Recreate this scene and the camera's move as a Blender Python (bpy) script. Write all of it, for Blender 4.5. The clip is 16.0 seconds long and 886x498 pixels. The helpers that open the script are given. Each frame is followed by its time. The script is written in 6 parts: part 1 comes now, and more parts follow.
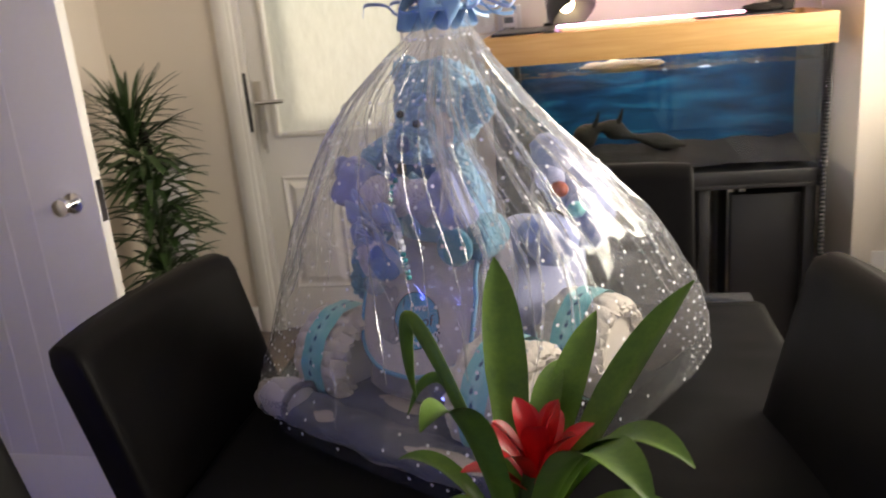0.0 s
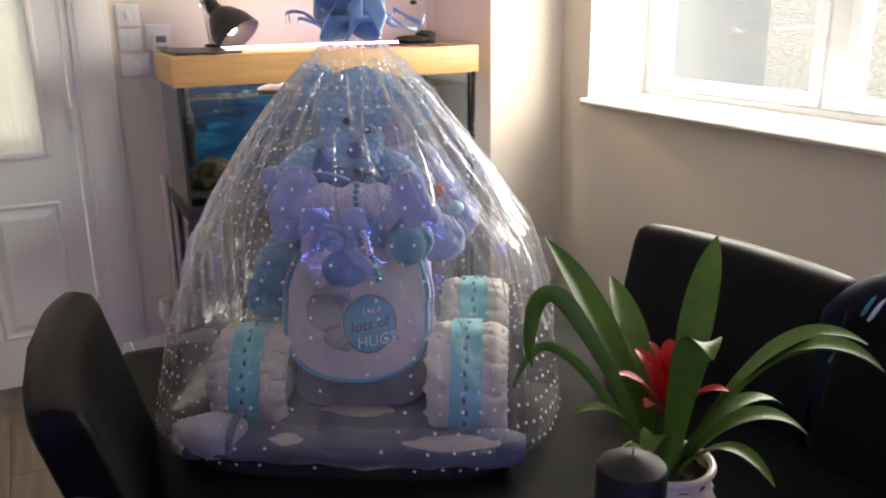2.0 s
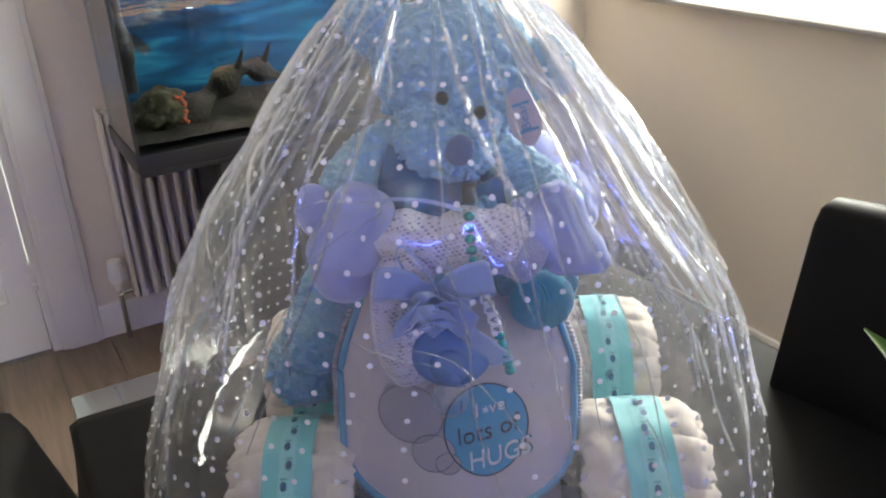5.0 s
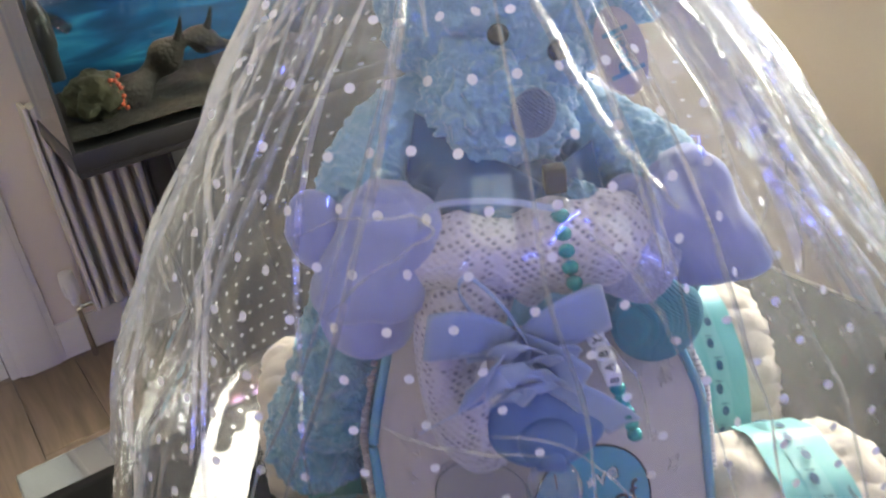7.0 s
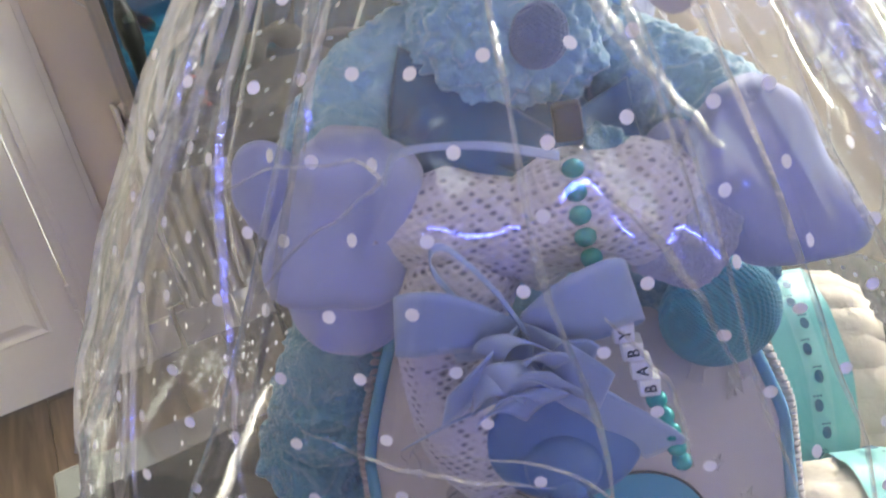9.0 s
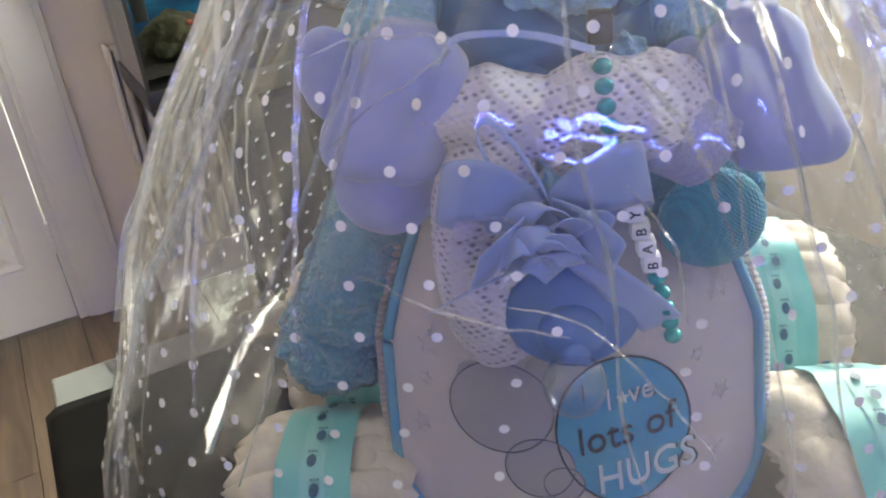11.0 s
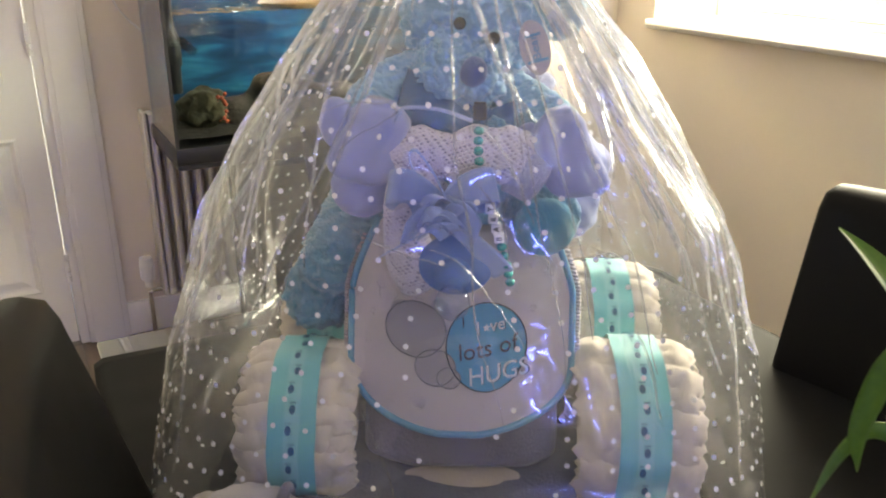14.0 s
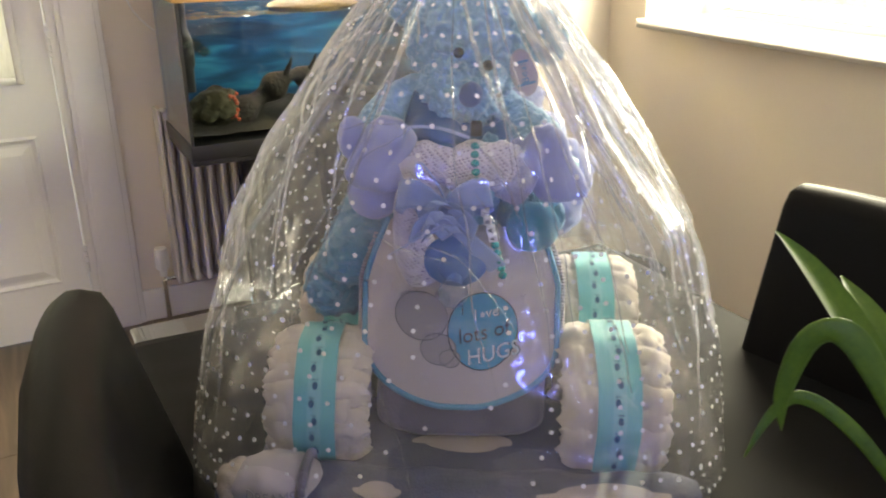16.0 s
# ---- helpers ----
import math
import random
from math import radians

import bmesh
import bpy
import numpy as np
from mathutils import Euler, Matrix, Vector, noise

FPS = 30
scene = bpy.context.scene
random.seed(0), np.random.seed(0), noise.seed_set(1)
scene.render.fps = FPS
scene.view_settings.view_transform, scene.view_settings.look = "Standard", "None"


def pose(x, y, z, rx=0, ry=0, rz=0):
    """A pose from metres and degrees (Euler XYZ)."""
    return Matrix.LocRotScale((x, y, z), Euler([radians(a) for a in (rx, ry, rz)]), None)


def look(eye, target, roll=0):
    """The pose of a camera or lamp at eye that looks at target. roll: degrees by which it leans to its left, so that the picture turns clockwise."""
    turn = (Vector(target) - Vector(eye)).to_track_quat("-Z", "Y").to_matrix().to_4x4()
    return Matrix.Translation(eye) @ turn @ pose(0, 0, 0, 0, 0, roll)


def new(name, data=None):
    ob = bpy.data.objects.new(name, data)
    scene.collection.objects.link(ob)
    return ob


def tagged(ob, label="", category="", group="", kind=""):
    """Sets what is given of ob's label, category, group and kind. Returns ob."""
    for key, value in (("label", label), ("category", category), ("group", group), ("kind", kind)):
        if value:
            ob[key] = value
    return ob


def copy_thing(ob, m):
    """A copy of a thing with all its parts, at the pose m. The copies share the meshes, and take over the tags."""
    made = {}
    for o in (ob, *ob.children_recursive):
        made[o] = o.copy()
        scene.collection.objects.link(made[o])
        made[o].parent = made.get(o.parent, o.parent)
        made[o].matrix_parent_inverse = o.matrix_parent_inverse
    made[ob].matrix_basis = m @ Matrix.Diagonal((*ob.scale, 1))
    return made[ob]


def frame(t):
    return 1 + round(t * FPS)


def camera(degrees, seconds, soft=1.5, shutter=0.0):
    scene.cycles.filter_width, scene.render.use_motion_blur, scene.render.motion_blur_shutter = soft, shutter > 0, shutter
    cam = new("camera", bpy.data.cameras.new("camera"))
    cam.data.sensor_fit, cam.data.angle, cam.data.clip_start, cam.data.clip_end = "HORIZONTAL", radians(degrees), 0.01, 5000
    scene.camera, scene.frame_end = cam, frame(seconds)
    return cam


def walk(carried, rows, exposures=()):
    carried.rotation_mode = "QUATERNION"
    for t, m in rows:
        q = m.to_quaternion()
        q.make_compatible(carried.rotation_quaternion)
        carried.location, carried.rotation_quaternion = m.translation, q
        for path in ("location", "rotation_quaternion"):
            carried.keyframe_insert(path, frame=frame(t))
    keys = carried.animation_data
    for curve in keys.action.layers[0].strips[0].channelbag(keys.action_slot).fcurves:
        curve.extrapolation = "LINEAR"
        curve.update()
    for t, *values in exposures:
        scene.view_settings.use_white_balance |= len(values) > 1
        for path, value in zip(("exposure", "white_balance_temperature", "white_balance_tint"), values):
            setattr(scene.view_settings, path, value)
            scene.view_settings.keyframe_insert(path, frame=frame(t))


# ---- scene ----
cam = camera(56.3, 16.0, soft=2.0, shutter=0.35)
PATH = [
    (0, (0.243, 0.058, 1.527), (-0.105, 1.939, 0.945), -5.2),
    (0.4, (0.082, -0.047, 1.52), (0.037, 1.874, 0.965), -4.4),
    (0.5, (0.027, -0.095, 1.519), (0.081, 1.826, 0.962), -3.4),
    (0.6, (-0.015, -0.131, 1.525), (0.099, 1.781, 0.95), -2.2),
    (0.8, (-0.091, -0.17, 1.532), (0.131, 1.734, 0.961), -2.0),
    (1, (-0.169, -0.158, 1.525), (0.152, 1.737, 0.974), -0.6),
    (1.2, (-0.245, -0.129, 1.536), (0.137, 1.758, 0.995), -0.6),
    (1.5, (-0.353, -0.026, 1.538), (0.173, 1.82, 0.977), -1.0),
    (1.8, (-0.476, 0.048, 1.529), (0.243, 1.829, 0.971), -0.8),
    (2, (-0.557, 0.085, 1.536), (0.286, 1.806, 0.964), -0.8),
    (2.2, (-0.618, 0.119, 1.553), (0.292, 1.799, 0.959), -1.6),
    (2.4, (-0.633, 0.195, 1.541), (0.331, 1.843, 0.947), -2.0),
    (2.5, (-0.634, 0.231, 1.534), (0.334, 1.881, 0.95), -1.5),
    (3, (-0.625, 0.419, 1.546), (0.29, 2.08, 0.91), 0.5),
    (5.3, (-0.448, 0.776, 1.547), (0.425, 2.359, 0.69), -3.6),
    (5.5, (-0.441, 0.774, 1.543), (0.395, 2.39, 0.715), -4.8),
    (6, (-0.449, 0.795, 1.51), (0.334, 2.413, 0.632), -3.5),
    (6.5, (-0.435, 0.915, 1.468), (0.466, 2.452, 0.56), -2.9),
    (7, (-0.382, 1.051, 1.469), (0.549, 2.547, 0.523), -7.8),
    (7.5, (-0.299, 1.103, 1.447), (0.528, 2.686, 0.546), -11.9),
    (8, (-0.267, 1.096, 1.425), (0.441, 2.782, 0.613), -15.1),
    (8.5, (-0.265, 1.087, 1.407), (0.472, 2.752, 0.579), -13.4),
    (9, (-0.281, 1.097, 1.386), (0.431, 2.741, 0.496), -11.4),
    (9.5, (-0.29, 1.096, 1.365), (0.424, 2.725, 0.45), -9.1),
    (10, (-0.3, 1.093, 1.366), (0.374, 2.731, 0.436), -9.2),
    (10.2, (-0.309, 1.094, 1.358), (0.379, 2.712, 0.404), -9.1),
    (12.3, (-0.403, 0.951, 1.388), (0.467, 2.511, 0.489), -3.1),
    (12.5, (-0.361, 0.988, 1.36), (0.47, 2.572, 0.466), -3.6),
    (13, (-0.43, 0.883, 1.387), (0.479, 2.448, 0.536), -2.6),
    (13.5, (-0.482, 0.766, 1.41), (0.427, 2.395, 0.688), -0.3),
    (13.6, (-0.486, 0.746, 1.419), (0.417, 2.366, 0.67), -0.8),
    (14, (-0.507, 0.663, 1.431), (0.363, 2.315, 0.713), 0.0),
    (14.5, (-0.525, 0.596, 1.441), (0.348, 2.22, 0.666), -0.6),
    (15, (-0.531, 0.587, 1.452), (0.307, 2.242, 0.706), -1.0),
    (15.5, (-0.542, 0.597, 1.465), (0.268, 2.271, 0.729), -1.3),
    (16, (-0.569, 0.549, 1.497), (0.294, 2.19, 0.748), -0.2),
]
EXPOSURES = [(0.0, 0.33, 7100, 11), (0.6, 0.55, 7000, 11), (1.5, 0.55, 6900, 11), (2.5, 0.2, 6500, 10), (3.2, 0.25, 6600, 8), (5.3, 1.05, 6450, 4), (7.5, 1.18, 6850, 3), (10.2, 1.18, 6900, 2), (12.3, 1.28, 7300, 0), (14.0, 1.22, 7900, 1), (16.0, 1.10, 7900, 0)]
walk(cam, [(t, look(eye, target, roll)) for t, eye, target, roll in PATH], EXPOSURES)

# ---- world, sun and large lights ----
world = bpy.data.worlds.new("world")
scene.world = world
world.use_nodes = True
wn = world.node_tree.nodes
sky = wn.new("ShaderNodeTexSky")
sky.sky_type = "NISHITA"
sky.sun_disc = False
sky.sun_elevation = radians(48)
sky.sun_rotation = radians(250)
wn["Background"].inputs[1].default_value = 0.15
world.node_tree.links.new(sky.outputs[0], wn["Background"].inputs[0])

sun = new("sun", bpy.data.lights.new("sun", "SUN"))
sun.data.energy, sun.data.angle, sun.data.color = 5.0, radians(0.6), (1.0, 0.95, 0.88)
sun.matrix_world = look((-6, -2, 8), (0, 0, 0))

sky_in = new("window_daylight", bpy.data.lights.new("window_daylight", "AREA"))
sky_in.data.shape, sky_in.data.size, sky_in.data.size_y = "RECTANGLE", 1.85, 0.95
sky_in.data.energy, sky_in.data.color = 80, (1.0, 0.94, 0.85)
sky_in.matrix_world = look((1.97, 1.98, 1.66), (0.0, 1.7, 0.9))

door_in = new("door_daylight", bpy.data.lights.new("door_daylight", "AREA"))
door_in.data.shape, door_in.data.size, door_in.data.size_y = "RECTANGLE", 0.56, 0.95
door_in.data.energy, door_in.data.color = 1.5, (1.0, 0.95, 0.84)
door_in.matrix_world = look((-0.84, 3.90, 1.48), (-0.84, 0.0, 1.0))

# Added fill lamp that brightens the gift's front; no window is known there.
room_in = new("rear_fill_light", bpy.data.lights.new("rear_fill_light", "AREA"))
room_in.data.shape, room_in.data.size, room_in.data.size_y = "RECTANGLE", 1.9, 1.0
room_in.data.energy, room_in.data.color = 4, (1.0, 0.93, 0.84)
room_in.matrix_world = look((0.25, -2.68, 1.57), (0.1, 1.5, 1.2))


# ---- materials ----
def nodes_of(name):
    m = bpy.data.materials.new(name)
    m.use_nodes = True
    return m, m.node_tree.nodes, m.node_tree.links


def setin(b, **kw):
    for k, v in kw.items():
        b.inputs[k.replace("_", " ")].default_value = v


def mat(name, a, b=None, rough=0.6, metal=0.0, scale=6.0, fine=90.0, bump=0.15, dist=0.002, sheen=0.0, rvar=0.1, spec=0.5, trans=0.0, random_amount=0.0, coat=0.0):
    """A painted, woven or solid surface: two tones mixed by coarse and fine noise, with fine relief."""
    m, n, l = nodes_of(name)
    p = n["Principled BSDF"]
    b = b or tuple(c * 0.8 for c in a)
    tc = n.new("ShaderNodeTexCoord")
    n1 = n.new("ShaderNodeTexNoise"); n1.inputs["Scale"].default_value = scale; n1.inputs["Detail"].default_value = 5
    n2 = n.new("ShaderNodeTexNoise"); n2.inputs["Scale"].default_value = fine; n2.inputs["Detail"].default_value = 4
    l.new(tc.outputs["Object"], n1.inputs["Vector"]); l.new(tc.outputs["Object"], n2.inputs["Vector"])
    mx = n.new("ShaderNodeMath"); mx.operation = "MULTIPLY_ADD"; mx.inputs[1].default_value = 0.35
    l.new(n2.outputs[0], mx.inputs[0]); 
    sc = n.new("ShaderNodeMath"); sc.operation = "MULTIPLY"; sc.inputs[1].default_value = 0.65
    l.new(n1.outputs[0], sc.inputs[0]); l.new(sc.outputs[0], mx.inputs[2])
    fac = mx.outputs[0]
    if random_amount:
        oi = n.new("ShaderNodeObjectInfo")
        ad = n.new("ShaderNodeMath"); ad.operation = "MULTIPLY_ADD"; ad.inputs[1].default_value = random_amount
        l.new(oi.outputs["Random"], ad.inputs[0]); l.new(fac, ad.inputs[2])
        sb = n.new("ShaderNodeMath"); sb.operation = "SUBTRACT"; sb.inputs[1].default_value = random_amount / 2
        l.new(ad.outputs[0], sb.inputs[0]); fac = sb.outputs[0]
    rp = n.new("ShaderNodeValToRGB")
    rp.color_ramp.elements[0].position, rp.color_ramp.elements[1].position = 0.3, 0.7
    rp.color_ramp.elements[0].color, rp.color_ramp.elements[1].color = (*b, 1), (*a, 1)
    l.new(fac, rp.inputs[0]); l.new(rp.outputs[0], p.inputs["Base Color"])
    rr = n.new("ShaderNodeMapRange"); rr.inputs["To Min"].default_value = max(0.02, rough - rvar); rr.inputs["To Max"].default_value = min(1, rough + rvar)
    l.new(n1.outputs[0], rr.inputs[0]); l.new(rr.outputs[0], p.inputs["Roughness"])
    setin(p, Metallic=metal, Specular_IOR_Level=spec, Sheen_Weight=sheen, Transmission_Weight=trans, Coat_Weight=coat)
    bp = n.new("ShaderNodeBump"); bp.inputs["Strength"].default_value = bump; bp.inputs["Distance"].default_value = dist
    l.new(n2.outputs[0], bp.inputs["Height"]); l.new(bp.outputs[0], p.inputs["Normal"])
    return m


def emitter(name, colour, strength):
    m, n, l = nodes_of(name)
    setin(n["Principled BSDF"], Base_Color=(*colour, 1), Emission_Color=(*colour, 1), Emission_Strength=strength)
    return m


def thin_clear(name, tint=(0.97, 0.98, 1.0), ior=1.5, rough=0.02, gain=1.0, base=0.0, veil=0.0, wrinkle=0.0, wscale=30.0, cap=1.0):
    """Thin glass or film: clear straight through, glossy by Fresnel, with a trace of white veil."""
    m, n, l = nodes_of(name)
    n.remove(n["Principled BSDF"])
    out = n["Material Output"]
    tr = n.new("ShaderNodeBsdfTransparent"); tr.inputs[0].default_value = (*tint, 1)
    gl = n.new("ShaderNodeBsdfGlossy"); gl.inputs["Roughness"].default_value = rough
    r0 = ((ior - 1) / (ior + 1)) ** 2
    fr = n.new("ShaderNodeLayerWeight"); fr.inputs[0].default_value = 0.5
    pw = n.new("ShaderNodeMath"); pw.operation = "POWER"; pw.inputs[1].default_value = 4.0
    l.new(fr.outputs["Facing"], pw.inputs[0])
    k = n.new("ShaderNodeMath"); k.operation = "MULTIPLY_ADD"; k.use_clamp = True
    k.inputs[1].default_value, k.inputs[2].default_value = gain, base + r0
    l.new(pw.outputs[0], k.inputs[0])
    if wrinkle:
        tc = n.new("ShaderNodeTexCoord")
        nz = n.new("ShaderNodeTexNoise"); nz.inputs["Scale"].default_value = wscale; nz.inputs["Detail"].default_value = 3
        l.new(tc.outputs["Object"], nz.inputs["Vector"])
        bp = n.new("ShaderNodeBump"); bp.inputs["Strength"].default_value = wrinkle; bp.inputs["Distance"].default_value = 0.004
        l.new(nz.outputs[0], bp.inputs["Height"])
        l.new(bp.outputs[0], gl.inputs["Normal"]); l.new(bp.outputs[0], fr.inputs["Normal"])
    mn = n.new("ShaderNodeMath"); mn.operation = "MINIMUM"; mn.inputs[1].default_value = cap
    l.new(k.outputs[0], mn.inputs[0])
    mix = n.new("ShaderNodeMixShader")
    l.new(mn.outputs[0], mix.inputs[0]); l.new(tr.outputs[0], mix.inputs[1]); l.new(gl.outputs[0], mix.inputs[2])
    last = mix
    if veil:
        d1 = n.new("ShaderNodeBsdfDiffuse"); d1.inputs[0].default_value = (0.85, 0.87, 0.9, 1)
        d2 = n.new("ShaderNodeBsdfTranslucent"); d2.inputs[0].default_value = (0.85, 0.87, 0.9, 1)
        df = n.new("ShaderNodeMixShader"); l.new(d1.outputs[0], df.inputs[1]); l.new(d2.outputs[0], df.inputs[2])
        m2 = n.new("ShaderNodeMixShader"); m2.inputs[0].default_value = veil
        l.new(mix.outputs[0], m2.inputs[1]); l.new(df.outputs[0], m2.inputs[2]); last = m2
    l.new(last.outputs[0], out.inputs[0])
    return m


def wood(name, a, b, rough=0.4, scale=3.0, stretch=(1, 14, 14), random_amount=0.0, bump=0.1):
    m, n, l = nodes_of(name)
    p = n["Principled BSDF"]
    tc = n.new("ShaderNodeTexCoord"); mp = n.new("ShaderNodeMapping"); mp.inputs["Scale"].default_value = stretch
    l.new(tc.outputs["Object"], mp.inputs[0])
    if random_amount:
        oi = n.new("ShaderNodeObjectInfo"); cb = n.new("ShaderNodeCombineXYZ")
        mu = n.new("ShaderNodeMath"); mu.operation = "MULTIPLY"; mu.inputs[1].default_value = 37
        l.new(oi.outputs["Random"], mu.inputs[0]); l.new(mu.outputs[0], cb.inputs[0]); l.new(mu.outputs[0], cb.inputs[2]); l.new(cb.outputs[0], mp.inputs["Location"])
    n1 = n.new("ShaderNodeTexNoise"); n1.inputs["Scale"].default_value = scale; n1.inputs["Detail"].default_value = 8; n1.inputs["Distortion"].default_value = 0.6
    n2 = n.new("ShaderNodeTexNoise"); n2.inputs["Scale"].default_value = scale * 0.3
    l.new(mp.outputs[0], n1.inputs["Vector"]); l.new(tc.outputs["Object"], n2.inputs["Vector"])
    av = n.new("ShaderNodeMath"); av.operation = "MULTIPLY_ADD"; av.inputs[1].default_value = 0.3
    l.new(n2.outputs[0], av.inputs[0]); l.new(n1.outputs[0], av.inputs[2])
    fac = av.outputs[0]
    if random_amount:
        ad = n.new("ShaderNodeMath"); ad.operation = "MULTIPLY_ADD"; ad.inputs[1].default_value = random_amount
        l.new(oi.outputs["Random"], ad.inputs[0]); l.new(fac, ad.inputs[2]); fac = ad.outputs[0]
    rp = n.new("ShaderNodeValToRGB")
    rp.color_ramp.elements[0].position, rp.color_ramp.elements[1].position = 0.42, 0.95
    rp.color_ramp.elements[0].color, rp.color_ramp.elements[1].color = (*b, 1), (*a, 1)
    l.new(fac, rp.inputs[0]); l.new(rp.outputs[0], p.inputs["Base Color"])
    bp = n.new("ShaderNodeBump"); bp.inputs["Strength"].default_value = bump; bp.inputs["Distance"].default_value = 0.001
    l.new(n1.outputs[0], bp.inputs["Height"]); l.new(bp.outputs[0], p.inputs["Normal"])
    setin(p, Roughness=rough)
    return m


def knit(name, a, hole, scale=260.0, depth=0.6):
    """An open-worked knitted cloth: small dark holes in rows."""
    m, n, l = nodes_of(name)
    p = n["Principled BSDF"]
    uv = n.new("ShaderNodeTexCoord")
    mp = n.new("ShaderNodeMapping"); mp.inputs["Scale"].default_value = (1.0, 1.0, 1.7); mp.inputs["Rotation"].default_value = (0.3, 0.5, 0.4)
    vo = n.new("ShaderNodeTexVoronoi"); vo.inputs["Scale"].default_value = scale; vo.inputs["Randomness"].default_value = 0.15
    l.new(uv.outputs["Object"], mp.inputs[0]); l.new(mp.outputs[0], vo.inputs["Vector"])
    rp = n.new("ShaderNodeValToRGB")
    rp.color_ramp.elements[0].position, rp.color_ramp.elements[1].position = 0.18, 0.42
    rp.color_ramp.elements[0].color, rp.color_ramp.elements[1].color = (*hole, 1), (*a, 1)
    l.new(vo.outputs["Distance"], rp.inputs[0]); l.new(rp.outputs[0], p.inputs["Base Color"])
    bp = n.new("ShaderNodeBump"); bp.inputs["Strength"].default_value = depth; bp.inputs["Distance"].default_value = 0.003
    l.new(vo.outputs["Distance"], bp.inputs["Height"]); l.new(bp.outputs[0], p.inputs["Normal"])
    setin(p, Roughness=0.9, Sheen_Weight=0.3)
    return m


WALL = mat("cream_emulsion", (0.76, 0.69, 0.60), (0.72, 0.65, 0.56), 0.85, scale=1.2, fine=160, bump=0.12)
WHITE = mat("white_satin_paint", (0.80, 0.78, 0.74), (0.76, 0.74, 0.70), 0.42, scale=2.0, fine=60, bump=0.04)
PVC = mat("white_upvc", (0.84, 0.85, 0.86), (0.80, 0.81, 0.82), 0.3, bump=0.02)
CEIL = mat("ceiling_white", (0.8, 0.79, 0.77), (0.77, 0.76, 0.74), 0.9, scale=1.5, fine=120)
LAMINATE = wood("grey_oak_laminate", (0.22, 0.165, 0.12), (0.09, 0.065, 0.046), 0.38, 2.2, (14, 1.2, 1), random_amount=0.25)
BEECH = wood("beech_fascia", (0.62, 0.38, 0.15), (0.50, 0.28, 0.09), 0.42, 5, (1, 10, 12))
LEATHER = mat("black_leather", (0.0055, 0.005, 0.005), (0.0035, 0.003, 0.003), 0.44, spec=0.09, scale=8, fine=420, bump=0.25, dist=0.0008, rvar=0.08)
DARKWOOD = wood("dark_stained_wood", (0.03, 0.02, 0.015), (0.012, 0.008, 0.006), 0.4)
CLOTH = mat("black_tablecloth", (0.0045, 0.0045, 0.005), (0.004, 0.004, 0.004), 0.6, scale=5, fine=700, bump=0.2, dist=0.0006, spec=0.10)
TABLEGLASS = mat("dark_table_glass", (0.05, 0.05, 0.055), (0.04, 0.04, 0.045), 0.06, bump=0.0, rvar=0.03, spec=0.9, coat=1.0)
CHROME = mat("chrome", (0.75, 0.75, 0.76), (0.68, 0.68, 0.7), 0.16, 1.0, bump=0.02, rvar=0.06)
STEEL = mat("brushed_silver", (0.62, 0.60, 0.56), (0.5, 0.48, 0.44), 0.32, 1.0, bump=0.1, rvar=0.1)
BLACKPL = mat("black_plastic", (0.02, 0.02, 0.022), (0.013, 0.013, 0.014), 0.4, bump=0.05)
BLACKMETAL = mat("black_steel", (0.018, 0.018, 0.02), (0.01, 0.01, 0.011), 0.45, bump=0.08)
WHITEPL = mat("white_plastic", (0.78, 0.77, 0.75), (0.74, 0.73, 0.71), 0.35, bump=0.02)
GREYPL = mat("grey_display", (0.16, 0.18, 0.17), (0.12, 0.13, 0.13), 0.3)
RADWHITE = mat("radiator_enamel", (0.72, 0.70, 0.67), (0.66, 0.64, 0.6), 0.35, bump=0.03)
GLASS = thin_clear("clear_glass", (0.95, 0.98, 0.97), 1.45, 0.01)
# The veil is the film's milkiness, raised to add a bright haze.
FILM = thin_clear("cellophane_film", (0.99, 0.99, 0.995), 1.42, 0.010, gain=0.9, base=0.035, veil=0.075, wrinkle=0.10, wscale=11, cap=0.5)
# Folds get extra gloss and white veil so they read as bright glints.
CREASE = thin_clear("cellophane_fold", (0.97, 0.97, 0.98), 1.5, 0.10, gain=0.8, base=0.24, veil=0.17, wrinkle=0.7, wscale=60, cap=0.7)
DOTS = mat("white_print", (0.86, 0.87, 0.9), (0.8, 0.81, 0.86), 0.5, bump=0.0)
NAPPY = mat("white_nappy_fleece", (0.70, 0.65, 0.58), (0.58, 0.52, 0.45), 0.9, scale=22, fine=300, bump=0.5, dist=0.002, sheen=0.3, random_amount=0.2)
RIBBON = mat("teal_satin_ribbon", (0.22, 0.62, 0.64), (0.14, 0.50, 0.54), 0.35, scale=18, fine=500, bump=0.1, sheen=0.3)
RIBBONMID = mat("pale_ribbon_stripe", (0.30, 0.67, 0.69), (0.23, 0.58, 0.62), 0.35, scale=18, fine=500, bump=0.1)
FEET = mat("navy_footprint", (0.03, 0.13, 0.26), (0.02, 0.1, 0.2), 0.5)
SATIN = mat("pale_blue_satin", (0.36, 0.46, 0.74), (0.26, 0.36, 0.64), 0.28, scale=14, fine=300, bump=0.06, sheen=0.4)
BOWBLUE = mat("sky_blue_satin", (0.30, 0.50, 0.76), (0.20, 0.40, 0.66), 0.32, scale=20, bump=0.06, sheen=0.4)
MITT = mat("pale_blue_cotton", (0.33, 0.38, 0.66), (0.24, 0.29, 0.56), 0.85, scale=16, fine=600, bump=0.3, dist=0.0008, sheen=0.3)
